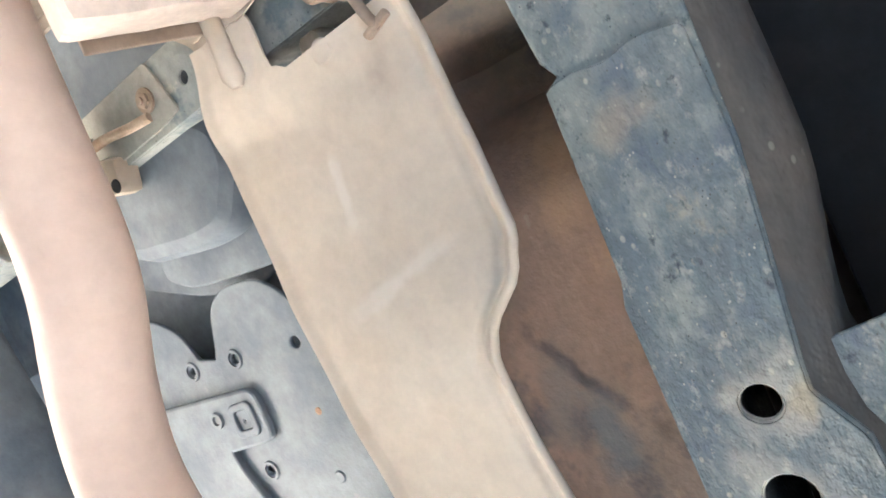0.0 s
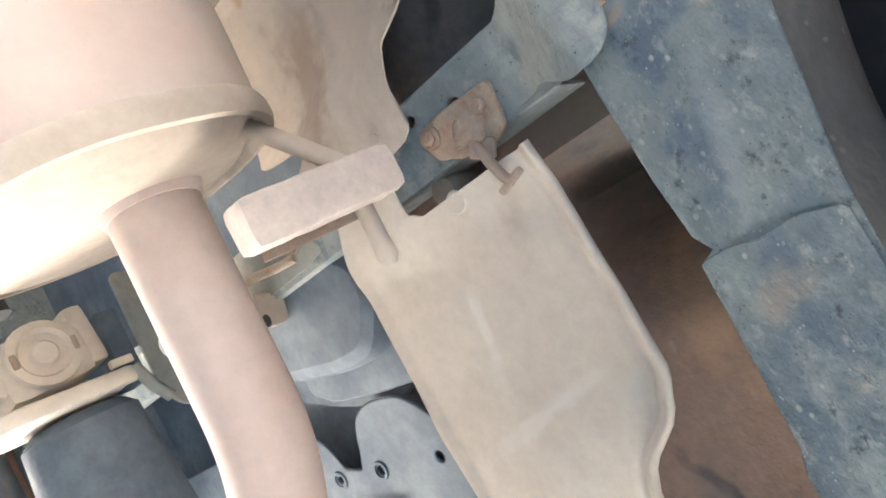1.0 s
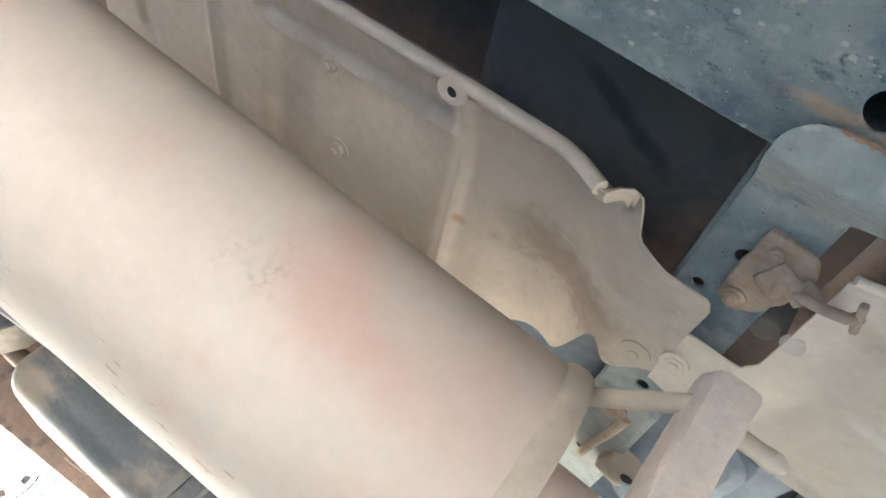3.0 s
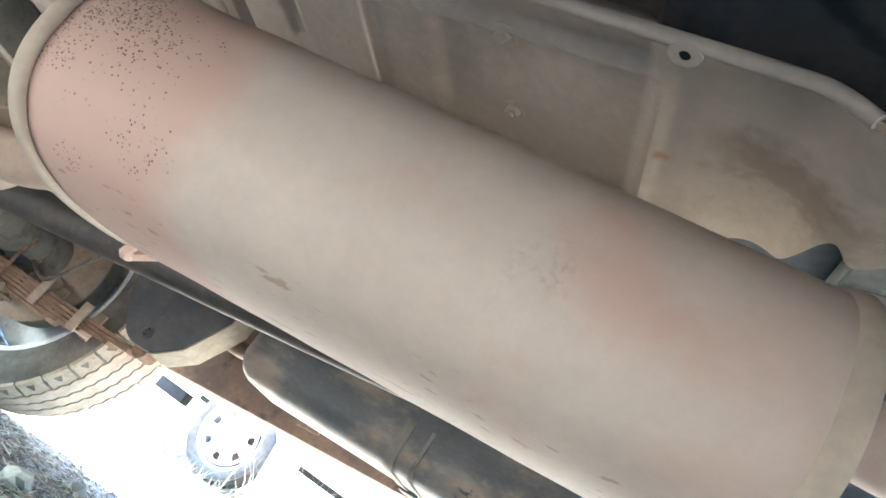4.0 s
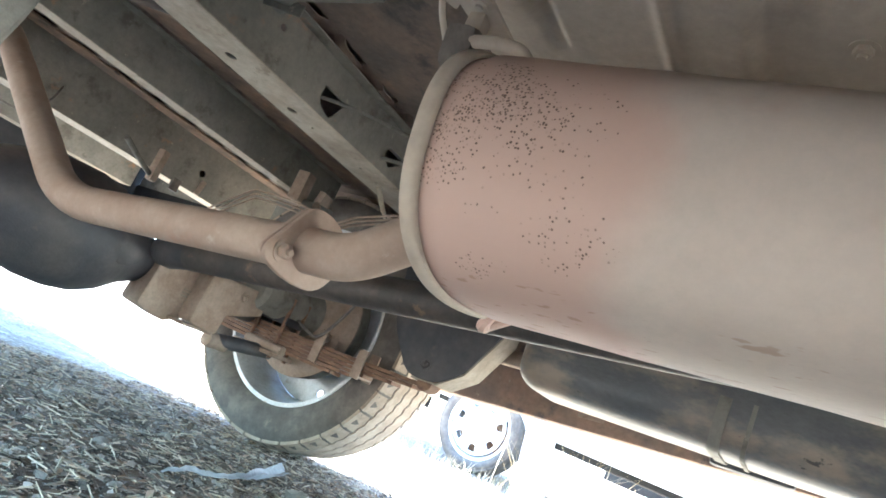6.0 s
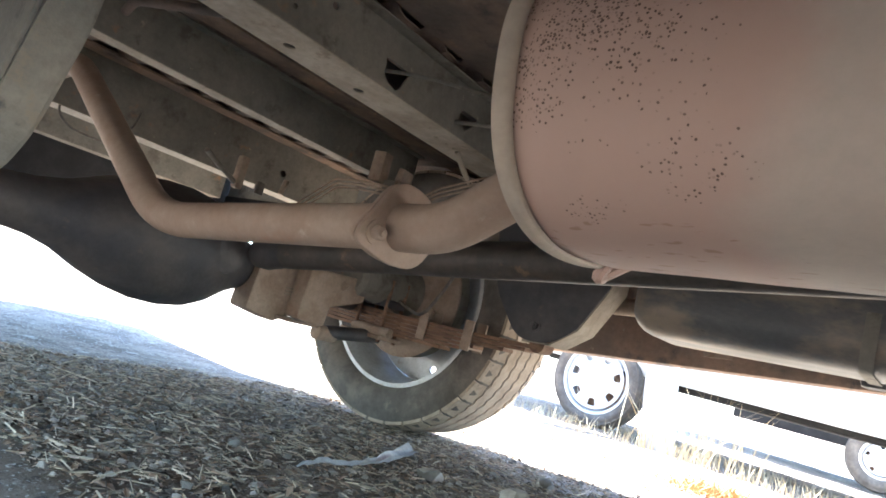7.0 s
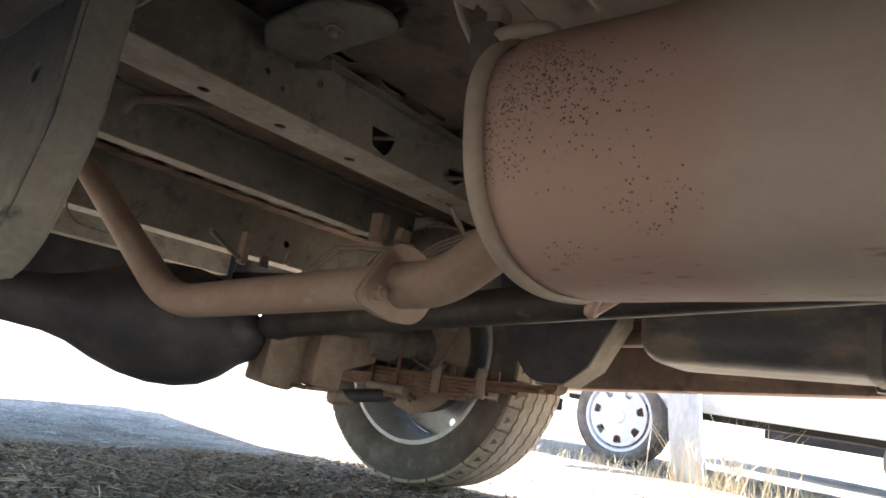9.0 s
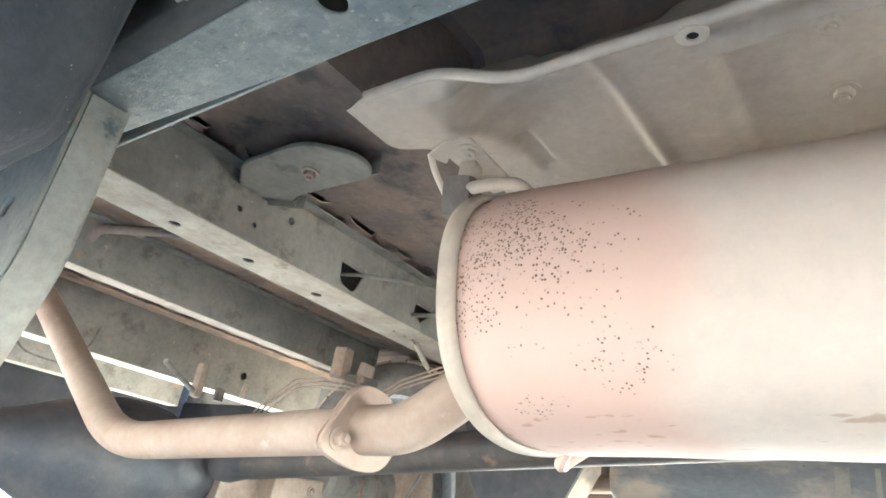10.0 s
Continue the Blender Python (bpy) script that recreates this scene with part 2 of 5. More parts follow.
def rust_marks(m):
    """Pink primer showing through at the rear of the muffler, with dark pitting in patches of its own."""
    nt = m.node_tree
    N, Lk = nt.nodes, nt.links
    b = N["Principled BSDF"]
    base = b.inputs["Base Color"].links[0].from_socket
    sc = N.new("ShaderNodeVectorMath")
    sc.operation = "SCALE"
    sc.inputs["Scale"].default_value = 1 / UNIT
    Lk.new(N.new("ShaderNodeNewGeometry").outputs["Position"], sc.inputs[0])
    pos = sc.outputs[0]

    def op(kind, a, c=None):
        x = N.new("ShaderNodeMath")
        x.operation = kind
        for k, v in enumerate((a, c)):
            if v is None:
                continue
            if isinstance(v, (int, float)):
                x.inputs[k].default_value = v
            else:
                Lk.new(v, x.inputs[k])
        return x.outputs[0]

    def ramp(v, lo, hi):
        r = N.new("ShaderNodeMapRange")
        r.interpolation_type = "SMOOTHSTEP"
        r.inputs["From Min"].default_value, r.inputs["From Max"].default_value = lo, hi
        Lk.new(v, r.inputs["Value"])
        return r.outputs["Result"]

    def noise_of(scale, detail=4):
        n = N.new("ShaderNodeTexNoise")
        n.inputs["Scale"].default_value, n.inputs["Detail"].default_value = scale, detail
        Lk.new(pos, n.inputs["Vector"])
        return n.outputs["Fac"]

    def patch(c, r0, r1):
        d = N.new("ShaderNodeVectorMath")
        d.operation = "DISTANCE"
        Lk.new(pos, d.inputs[0])
        d.inputs[1].default_value = c
        wob = op("MULTIPLY", op("SUBTRACT", noise_of(13, 6), 0.5), 0.22)
        return ramp(op("ADD", d.outputs["Value"], wob), r1, r0)

    def over(f, below, colour):
        x = N.new("ShaderNodeMix")
        x.data_type = "RGBA"
        Lk.new(f, x.inputs["Factor"])
        Lk.new(below, x.inputs[6])
        x.inputs[7].default_value = (*colour, 1)
        return x.outputs[2]

    sep = N.new("ShaderNodeSeparateXYZ")
    Lk.new(pos, sep.inputs[0])
    wob = op("MULTIPLY", op("SUBTRACT", noise_of(7, 6), 0.5), 0.10)
    rear = op("MULTIPLY", ramp(op("ADD", sep.outputs["X"], wob), -0.695, -0.76), 0.8)
    col = over(rear, base, (0.475, 0.318, 0.255))
    for c, r0, r1, k in (((-0.295, 0.389, 0.667), 0.0, 0.09, 0.65), ((-0.15, 0.465, 0.572), 0.0, 0.10, 0.30), ((-0.164, 0.407, 0.669), 0.0, 0.10, 0.28)):
        col = over(op("MULTIPLY", patch(c, r0, r1), k), col, (0.50, 0.32, 0.255))
    vor = N.new("ShaderNodeTexVoronoi")
    vor.inputs["Scale"].default_value = 320
    vor.inputs["Randomness"].default_value = 1.0
    Lk.new(pos, vor.inputs["Vector"])
    dots = ramp(op("ADD", vor.outputs["Distance"], op("MULTIPLY", op("SUBTRACT", noise_of(420, 2), 0.5), 0.6)), 0.52, 0.28)
    cell = N.new("ShaderNodeSeparateXYZ")
    Lk.new(vor.outputs["Color"], cell.inputs[0])
    dots = op("MULTIPLY", dots, ramp(cell.outputs["Y"], 0.0, 0.6))
    for c, r0, r1, share in (((-0.895, 0.310, 0.645), 0.02, 0.080, 1.0), ((-0.850, 0.315, 0.630), 0.0, 0.110, 0.24), ((-0.758, 0.355, 0.55), 0.0, 0.040, 0.22), ((-0.883, 0.394, 0.504), 0.01, 0.04, 0.45)):
        chosen = op("LESS_THAN", cell.outputs["X"], op("MULTIPLY", patch(c, r0, r1), share))
        col = over(op("MULTIPLY", op("MULTIPLY", dots, chosen), 0.92), col, (0.11, 0.07, 0.052))
    smudge = op("MULTIPLY", op("MULTIPLY", patch((-0.351, 0.386, 0.634), 0.0, 0.045), ramp(noise_of(130, 4), 0.40, 0.66)), 0.40)
    col = over(smudge, col, (0.16, 0.13, 0.11))
    mp = N.new("ShaderNodeMapping")
    mp.inputs["Scale"].default_value = (30, 70, 70)
    Lk.new(pos, mp.inputs["Vector"])
    st = N.new("ShaderNodeTexNoise")
    st.inputs["Scale"].default_value = 1.0
    Lk.new(mp.outputs["Vector"], st.inputs["Vector"])
    drip = op("MULTIPLY", ramp(st.outputs["Fac"], 0.63, 0.70), ramp(op("SUBTRACT", sep.outputs["Z"], op("MULTIPLY", op("ADD", sep.outputs["X"], 0.6), 0.0696)), 0.530, 0.518))
    col = over(op("MULTIPLY", drip, 0.55), col, (0.26, 0.15, 0.08))
    Lk.new(col, b.inputs["Base Color"])


rust_marks(M_MUF)


def stains_and_shade(m, marks):
    """Lays streaks over a material, some worn or dirty, some painted as shade: (centre, turn, half length, half width,
    colour, strength) in the plan.
    """
    nt = m.node_tree
    N, Lk = nt.nodes, nt.links
    b = N["Principled BSDF"]
    col = b.inputs["Base Color"].links[0].from_socket
    pos = N.new("ShaderNodeNewGeometry").outputs["Position"]
    wob = N.new("ShaderNodeTexNoise")
    wob.inputs["Scale"].default_value, wob.inputs["Detail"].default_value = 45, 5
    Lk.new(pos, wob.inputs["Vector"])

    def op(kind, a, c=0.0):
        x = N.new("ShaderNodeMath")
        x.operation = kind
        for k, v in enumerate((a, c)):
            if isinstance(v, (int, float)):
                x.inputs[k].default_value = v
            else:
                Lk.new(v, x.inputs[k])
        return x.outputs[0]

    for centre, turn, half, wide, colour, strength in marks:
        mp = N.new("ShaderNodeMapping")
        mp.vector_type = "TEXTURE"
        mp.inputs["Location"].default_value = [v * UNIT for v in centre]
        mp.inputs["Rotation"].default_value = (0, 0, radians(turn))
        Lk.new(pos, mp.inputs["Vector"])
        sep = N.new("ShaderNodeSeparateXYZ")
        Lk.new(mp.outputs["Vector"], sep.inputs[0])
        f = strength
        for out, size in (("X", half), ("Y", wide), ("Z", 0.3)):
            r = N.new("ShaderNodeMapRange")
            r.interpolation_type = "SMOOTHSTEP"
            r.inputs["From Min"].default_value, r.inputs["From Max"].default_value = size * UNIT * 1.15, size * UNIT * 0.2
            jit = op("MULTIPLY", op("SUBTRACT", wob.outputs["Fac"], 0.5), min(size, 0.06) * UNIT * 1.6)
            Lk.new(op("ADD", op("ABSOLUTE", sep.outputs[out]), jit), r.inputs["Value"])
            f = op("MULTIPLY", r.outputs["Result"], f)
        x = N.new("ShaderNodeMix")
        x.data_type = "RGBA"
        Lk.new(f, x.inputs["Factor"])
        Lk.new(col, x.inputs[6])
        x.inputs[7].default_value = (*colour, 1)
        col = x.outputs[2]
    Lk.new(col, b.inputs["Base Color"])


# Three darker blotches, then two thin paler streaks.
stains_and_shade(M_SHIELD, [((0.10, 0.39, 0.97), 10, 0.03, 0.02, (0.38, 0.31, 0.25), 0.7), ((0.05, 0.37, 0.97), 40, 0.02, 0.014, (0.42, 0.29, 0.20), 0.6), ((0.60, 0.55, 0.97), 30, 0.06, 0.05, (0.44, 0.36, 0.29), 0.6), ((0.30, 0.47, 0.97), 75, 0.10, 0.012, (0.64, 0.59, 0.52), 0.6), ((0.19, 0.50, 0.97), 10, 0.05, 0.010, (0.66, 0.61, 0.54), 0.6)])
# (-0.19, 0.58) is part soot, part painted shadow; (-0.24, 0.52) darkens the front end.
stains_and_shade(M_DUST, [((-0.24, 0.52, 0.98), 0, 0.24, 0.20, (0.36, 0.305, 0.24), 0.6), ((-0.19, 0.58, 0.99), 8, 0.13, 0.065, (0.20, 0.15, 0.11), 0.75), ((-0.36, 0.62, 0.98), 30, 0.014, 0.010, (0.30, 0.18, 0.09), 0.8), ((0.10, 0.39, 0.97), 10, 0.03, 0.02, (0.36, 0.29, 0.23), 0.7), ((0.05, 0.37, 0.97), 40, 0.02, 0.014, (0.40, 0.27, 0.18), 0.6), ((-0.55, 0.70, 0.98), 0, 0.20, 0.10, (0.36, 0.31, 0.25), 0.5), ((-1.10, 0.37, 0.94), 0, 0.06, 0.04, (0.42, 0.33, 0.25), 0.6), ((0.60, 0.55, 0.97), 30, 0.06, 0.05, (0.42, 0.34, 0.27), 0.6)])
# Marks at x -0.78, -0.34 and 0.08 paint shade between rail and shield.
stains_and_shade(M_FLOOR, [((-1.60, 0.60, 1.03), 0, 0.45, 0.6, (0.17, 0.145, 0.11), 0.5), ((-0.34, 0.27, 1.12), 0, 0.42, 0.30, (0.095, 0.095, 0.085), 0.85), ((0.08, 0.28, 1.05), 0, 0.12, 0.12, (0.12, 0.125, 0.11), 0.6), ((-0.78, 0.30, 1.15), 0, 0.66, 0.30, (0.05, 0.06, 0.075), 0.95), ((0.469, 0.369, 1.06), -33, 0.080, 0.011, (0.045, 0.04, 0.04), 0.9), ((-0.215, 0.370, 1.06), 30, 0.10, 0.015, (0.04, 0.04, 0.042), 0.9),
                 ((0.55, 0.36, 1.05), 0, 0.07, 0.03, (0.10, 0.12, 0.13), 0.7), ((0.50, 0.40, 1.05), 20, 0.08, 0.03, (0.16, 0.145, 0.13), 0.6), ((0.56, 0.30, 1.05), 0, 0.02, 0.012, (0.10, 0.08, 0.06), 0.6)])
stains_and_shade(M_RAIL, [((-1.30, 0.15, 0.88), 0, 0.50, 0.25, (0.31, 0.28, 0.21), 0.32), ((-0.057, 0.169, 0.88), -6, 0.045, 0.0075, (0.42, 0.29, 0.18), 0.75), ((-0.017, 0.171, 0.88), 30, 0.016, 0.006, (0.40, 0.27, 0.16), 0.7), ((0.019, 0.172, 0.88), 60, 0.012, 0.005, (0.38, 0.28, 0.18), 0.5),
                ((0.255, 0.175, 0.88), 60, 0.03, 0.018, (0.36, 0.30, 0.21), 0.5), ((0.479, 0.160, 0.88), 0, 0.038, 0.032, (0.42, 0.385, 0.32), 0.6), ((0.553, 0.167, 0.88), 0, 0.045, 0.038, (0.42, 0.39, 0.33), 0.6), ((0.479, 0.130, 0.88), 30, 0.018, 0.012, (0.42, 0.33, 0.19), 0.45),
                ((0.02, 0.13, 0.88), 20, 0.016, 0.009, (0.38, 0.34, 0.23), 0.65), ((0.045, 0.115, 0.88), -30, 0.010, 0.008, (0.38, 0.34, 0.24), 0.5), ((0.13, 0.15, 0.88), 10, 0.09, 0.012, (0.27, 0.29, 0.28), 0.5)])


# ---------------------------------------------------------------- builders
def thing(name, at, label, category, group="", kind=""):
    e = new(name)
    e.empty_display_size = 0.05
    e.location = Vector(at) * UNIT
    return tagged(e, label, category, group, kind)


def origin(ob):
    p = Vector(ob.location)
    while ob.parent:
        ob = ob.parent
        p += ob.location
    return p / UNIT


def part(name, bm, material, parent=None, label="", angle=38):
    """Links a bmesh, given in plan units, as one mesh object under its thing or part."""
    if parent is not None:
        bmesh.ops.translate(bm, verts=bm.verts, vec=-origin(parent))
    bmesh.ops.scale(bm, vec=(UNIT, UNIT, UNIT), verts=bm.verts)
    me = bpy.data.meshes.new(name)
    bm.to_mesh(me)
    bm.free()
    me.materials.append(material)
    me.shade_smooth()
    me.set_sharp_from_angle(angle=radians(angle))
    ob = new(name, me)
    ob.parent = parent
    return tagged(ob, label) if label else ob


def box(c, s, rot=(0, 0, 0), bevel=0.004, bm=None):
    own = bmesh.new()
    bmesh.ops.create_cube(own, size=1.0)
    bmesh.ops.scale(own, vec=s, verts=own.verts)
    if bevel:
        bmesh.ops.bevel(own, geom=own.edges[:], offset=min(bevel, 0.45 * min(s)), segments=2, affect="EDGES", profile=0.6)
    bmesh.ops.transform(own, matrix=pose(*c, *rot), verts=own.verts)
    return joined(bm, own)


def joined(bm, own):
    if bm is None:
        return own
    me = bpy.data.meshes.new("tmp")
    own.to_mesh(me)
    own.free()
    bm.from_mesh(me)
    bpy.data.meshes.remove(me)
    return bm


def rounded(poly, r, n=5):
    """A polygon with its corners rounded by r (a number, or one for each corner)."""
    out, k = [], len(poly)
    for i, p in enumerate(poly):
        ri = r[i] if isinstance(r, (list, tuple)) else r
        p, a, b = Vector(p), Vector(poly[i - 1]), Vector(poly[(i + 1) % k])
        ri = min(ri, 0.45 * (a - p).length, 0.45 * (b - p).length)
        if ri < 1e-4:
            out.append(tuple(p))
            continue
        q, s = p + (a - p).normalized() * ri, p + (b - p).normalized() * ri
        for j in range(n + 1):
            u = j / n
            out.append(tuple(q * (1 - u) ** 2 + p * 2 * u * (1 - u) + s * u * u))
    return out


def ring(cx, cy, rx, ry=None, n=20):
    return [(cx + rx * math.cos(2 * math.pi * i / n), cy + (ry or rx) * math.sin(2 * math.pi * i / n)) for i in range(n)]


def plate(outline, holes=(), thick=0.004, bevel=0.001, plane="xy", at=0.0, bm=None):
    """A flat sheet with holes cut through: outline in the given plane, at that height on the third axis."""
    cu = bpy.data.curves.new("tmp", "CURVE")
    cu.dimensions, cu.fill_mode = "2D", "BOTH"
    cu.extrude, cu.bevel_depth, cu.bevel_resolution = max(thick / 2 - bevel, 1e-4), bevel, 1
    for loop in (outline, *holes):
        sp = cu.splines.new("POLY")
        sp.points.add(len(loop) - 1)
        for q, p in zip(sp.points, loop):
            q.co = (p[0], p[1], 0, 1)
        sp.use_cyclic_u = True
    ob = new("tmp", cu)
    me = bpy.data.meshes.new_from_object(ob.evaluated_get(bpy.context.evaluated_depsgraph_get()))
    bpy.data.objects.remove(ob)
    own = bmesh.new()
    own.from_mesh(me)
    bpy.data.meshes.remove(me)
    turn = {"xy": Matrix.Identity(3), "xz": Matrix(((1, 0, 0), (0, 0, 1), (0, 1, 0))), "yz": Matrix(((0, 0, 1), (1, 0, 0), (0, 1, 0)))}[plane]
    for v in own.verts:
        v.co = turn @ v.co
        v.co["xyz".index({"xy": "z", "xz": "y", "yz": "x"}[plane])] += at
    bmesh.ops.recalc_face_normals(own, faces=own.faces)
    return joined(bm, own)


def smooth_path(pts, r=0.06, n=8):
    """A polyline with rounded bends."""
    pts = [Vector(p) for p in pts]
    out = [pts[0]]
    for a, p, b in zip(pts, pts[1:], pts[2:]):
        ri = min(r, 0.48 * (a - p).length, 0.48 * (b - p).length)
        q, s = p + (a - p).normalized() * ri, p + (b - p).normalized() * ri
        for j in range(n + 1):
            u = j / n
            out.append(q * (1 - u) ** 2 + p * 2 * u * (1 - u) + s * u * u)
    return out + [pts[-1]]


def tube(pts, radius, segs=20, bm=None, caps=True, flat=1.0):
    """A round bar swept along points; radius is a number, or a function of the share of its length."""
    own = bmesh.new()
    pts = [Vector(p) for p in pts]
    rows, ref = [], None
    for i, p in enumerate(pts):
        d = (pts[min(i + 1, len(pts) - 1)] - pts[max(i - 1, 0)]).normalized()
        if ref is None:
            ref = Vector((0, 0, 1)) if abs(d.z) < 0.9 else Vector((0, 1, 0))
        u = d.cross(ref).normalized()
        w = u.cross(d)
        ref = w
        r = radius(i / (len(pts) - 1)) if callable(radius) else radius
        rows.append([own.verts.new(p + r * (math.cos(a) * u + flat * math.sin(a) * w)) for a in (2 * math.pi * k / segs for k in range(segs))])
    for a, b in zip(rows, rows[1:]):
        for k in range(segs):
            own.faces.new((a[k], a[(k + 1) % segs], b[(k + 1) % segs], b[k]))
    if caps:
        own.faces.new(rows[0][::-1])
        own.faces.new(rows[-1])
    bmesh.ops.recalc_face_normals(own, faces=own.faces)
    return joined(bm, own)


def lathe(profile, centre, axis="y", segs=48, bm=None):
    """Turns (along, radius) rows round an axis through the centre."""
    own = bmesh.new()
    n = "xyz".index(axis)
    o = [(n + 1) % 3, (n + 2) % 3]
    rows = []
    for s, r in profile:
        row = []
        for k in range(segs):
            a = 2 * math.pi * k / segs
            co = Vector(centre)
            co[n] += s
            co[o[0]] += r * math.cos(a)
            co[o[1]] += r * math.sin(a)
            row.append(own.verts.new(co))
        rows.append(row)
    for a, b in zip(rows, rows[1:]):
        for k in range(segs):
            own.faces.new((a[k], a[(k + 1) % segs], b[(k + 1) % segs], b[k]))
    if profile[0] != profile[-1]:
        own.faces.new(rows[0][::-1])
        own.faces.new(rows[-1])
    bmesh.ops.recalc_face_normals(own, faces=own.faces)
    return joined(bm, own)


def bolt(c, axis="z", r=0.012, h=0.012, washer=True, bm=None):
    """A hexagon head on a washer; h may be negative to turn it round."""
    own = bmesh.new()
    s = 1 if h > 0 else -1
    if washer:
        lathe([(0, r * 1.5), (s * 0.003, r * 1.5), (s * 0.003, r)], c, axis, 18, own)
    lathe([(0, r), (h * 0.85, r), (h, r * 0.8)], c, axis, 6, own)
    lathe([(h, r * 0.5), (h * 1.4, r * 0.45)], c, axis, 10, own)
    return joined(bm, own)


def sheet(nx, ny, place, thick=0.003):
    """A pressed sheet: a grid of place(u, v) points given a thickness."""
    own = bmesh.new()
    g = [[own.verts.new(place(i / nx, j / ny)) for j in range(ny + 1)] for i in range(nx + 1)]
    for i in range(nx):
        for j in range(ny):
            own.faces.new((g[i][j], g[i + 1][j], g[i + 1][j + 1], g[i][j + 1]))
    bmesh.ops.recalc_face_normals(own, faces=own.faces)
    bmesh.ops.solidify(own, geom=own.faces[:], thickness=thick)
    return own


def sstep(a, b, x):
    t = min(1.0, max(0.0, (x - a) / (b - a)))
    return t * t * (3 - 2 * t)


# ---------------------------------------------------------------- ground and surroundings
def ground_height(x, y):
    n = noise.noise((x * 0.7, y * 0.7, 0)) * 0.02 + noise.noise((x * 3, y * 3, 5)) * 0.008 + noise.noise((x * 11, y * 11, 9)) * 0.005
    return 0.02 * sstep(2.7, 4.4, y) - 0.045 + 0.06 * max(-2.0, min(x + 1.8, 0.6)) * (1 - sstep(2.7, 4.4, y)) + n


def warp(s, centre, reach):
    s = 2 * s - 1
    return centre + math.copysign(abs(s) ** 3.2, s) * reach + s * 2.6


def build_ground():
    own = bmesh.new()
    n = 190
    g = []
    for i in range(n + 1):
        row = []
        for j in range(n + 1):
            x, y = warp(i / n, -1.7, 400), warp(j / n, 1.6, 400)
            row.append(own.verts.new((x, y, ground_height(x, y))))
        g.append(row)
    for i in range(n):
        for j in range(n):
            own.faces.new((g[i][j], g[i + 1][j], g[i + 1][j + 1], g[i][j + 1]))
    ob = part("ground", own, M_SOIL)
    tagged(ob, "dry brown stony soil strewn with straw", "ground", kind="structure")


def scatter(name, count, make, material, label, category, seed):
    rng = random.Random(seed)
    vs, fs = [], []
    for _ in range(count):
        v, f = make(rng)
        k = len(vs)
        vs += v
        fs += [tuple(k + q for q in face) for face in f]
    me = bpy.data.meshes.new(name)
    me.from_pydata([[UNIT * q for q in p] for p in vs], [], fs)
    me.materials.append(material)
    tagged(new(name, me), label, category, kind="stuff")


def spot(rng):
    y = 0.35 + 3.0 * rng.random() ** 1.25
    return -3.6 + 3.6 * rng.random() + 0.15 * y, y


def make_pebble(rng):
    x, y = spot(rng)
    r = 0.0016 + 0.011 * rng.random() ** 7
    z = ground_height(x, y) + r * 0.3
    v = [(x + r * dx * rng.uniform(0.7, 1.3), y + r * dy * rng.uniform(0.7, 1.3), z + r * dz * rng.uniform(0.5, 1)) for dx, dy, dz in ((1, 0, 0), (0, 1, 0), (-1, 0, 0), (0, -1, 0), (0, 0, 1), (0.5, 0.6, 0.7), (-0.6, -0.5, 0.7))]
    return v, [(0, 1, 5), (1, 4, 5), (4, 0, 5), (1, 2, 4), (2, 3, 6), (3, 4, 6), (4, 2, 6), (3, 0, 4)]


def make_straw(rng):
    x, y = spot(rng)
    a, ln, w = rng.uniform(0, 6.3), 0.006 + 0.05 * rng.random() ** 2, rng.uniform(0.0007, 0.0018)
    if rng.random() < 0.05:
        ln *= 2.4
    z = ground_height(x, y) + 0.004 + 0.012 * rng.random()
    dx, dy, t = math.cos(a) * ln, math.sin(a) * ln, rng.uniform(-0.25, 0.3) * ln
    nx, ny = -math.sin(a) * w, math.cos(a) * w
    v = [(x - nx, y - ny, z), (x + nx, y + ny, z), (x, y, z + 1.6 * w)]
    v += [(p[0] + dx, p[1] + dy, p[2] + t) for p in v]
    return v, [(0, 1, 4, 3), (1, 2, 5, 4), (2, 0, 3, 5), (0, 2, 1), (3, 4, 5)]


def make_flake(rng):
    x, y = spot(rng)
    r, a = 0.003 + 0.017 * rng.random() ** 3, rng.uniform(0, 6.3)
    z = ground_height(x, y) + 0.003 + 0.004 * rng.random()
    ca, sa = math.cos(a), math.sin(a)
    tilt = rng.uniform(-0.5, 0.5)
    v = [(x + r * (u * ca - 0.5 * w * sa), y + r * (u * sa + 0.5 * w * ca), z + r * (tilt * u + 0.3 * abs(w))) for u, w in ((-1, 0), (-0.2, -0.9), (1, 0.1), (0.1, 0.8))]
    v += [(p[0], p[1], p[2] - 0.0012) for p in v]
    return v, [(0, 1, 2, 3), (4, 7, 6, 5), (0, 4, 5, 1), (1, 5, 6, 2), (2, 6, 7, 3), (3, 7, 4, 0)]


def make_blade(cx, cy, rx, ry, hmax, lean):
    def blade(rng):
        x, y = rng.gauss(cx, rx), rng.gauss(cy, ry)
        z = ground_height(x, y) - 0.01
        h, a = hmax * rng.uniform(0.3, 1), rng.uniform(0, 6.3)
        w = rng.uniform(0.0015, 0.004)
        k = lean * rng.random() * h
        v = []
        for s, q in ((0, 1), (0.5, 0.8), (1, 0.1)):
            px, py = x + k * s * s * math.cos(a), y + k * s * s * math.sin(a)
            v += [(px - w * q, py, z + h * s), (px + w * q, py, z + h * s), (px, py + w * q, z + h * s)]
        return v, [(0, 1, 4, 3), (1, 2, 5, 4), (2, 0, 3, 5), (3, 4, 7, 6), (4, 5, 8, 7), (5, 3, 6, 8)]
    return blade


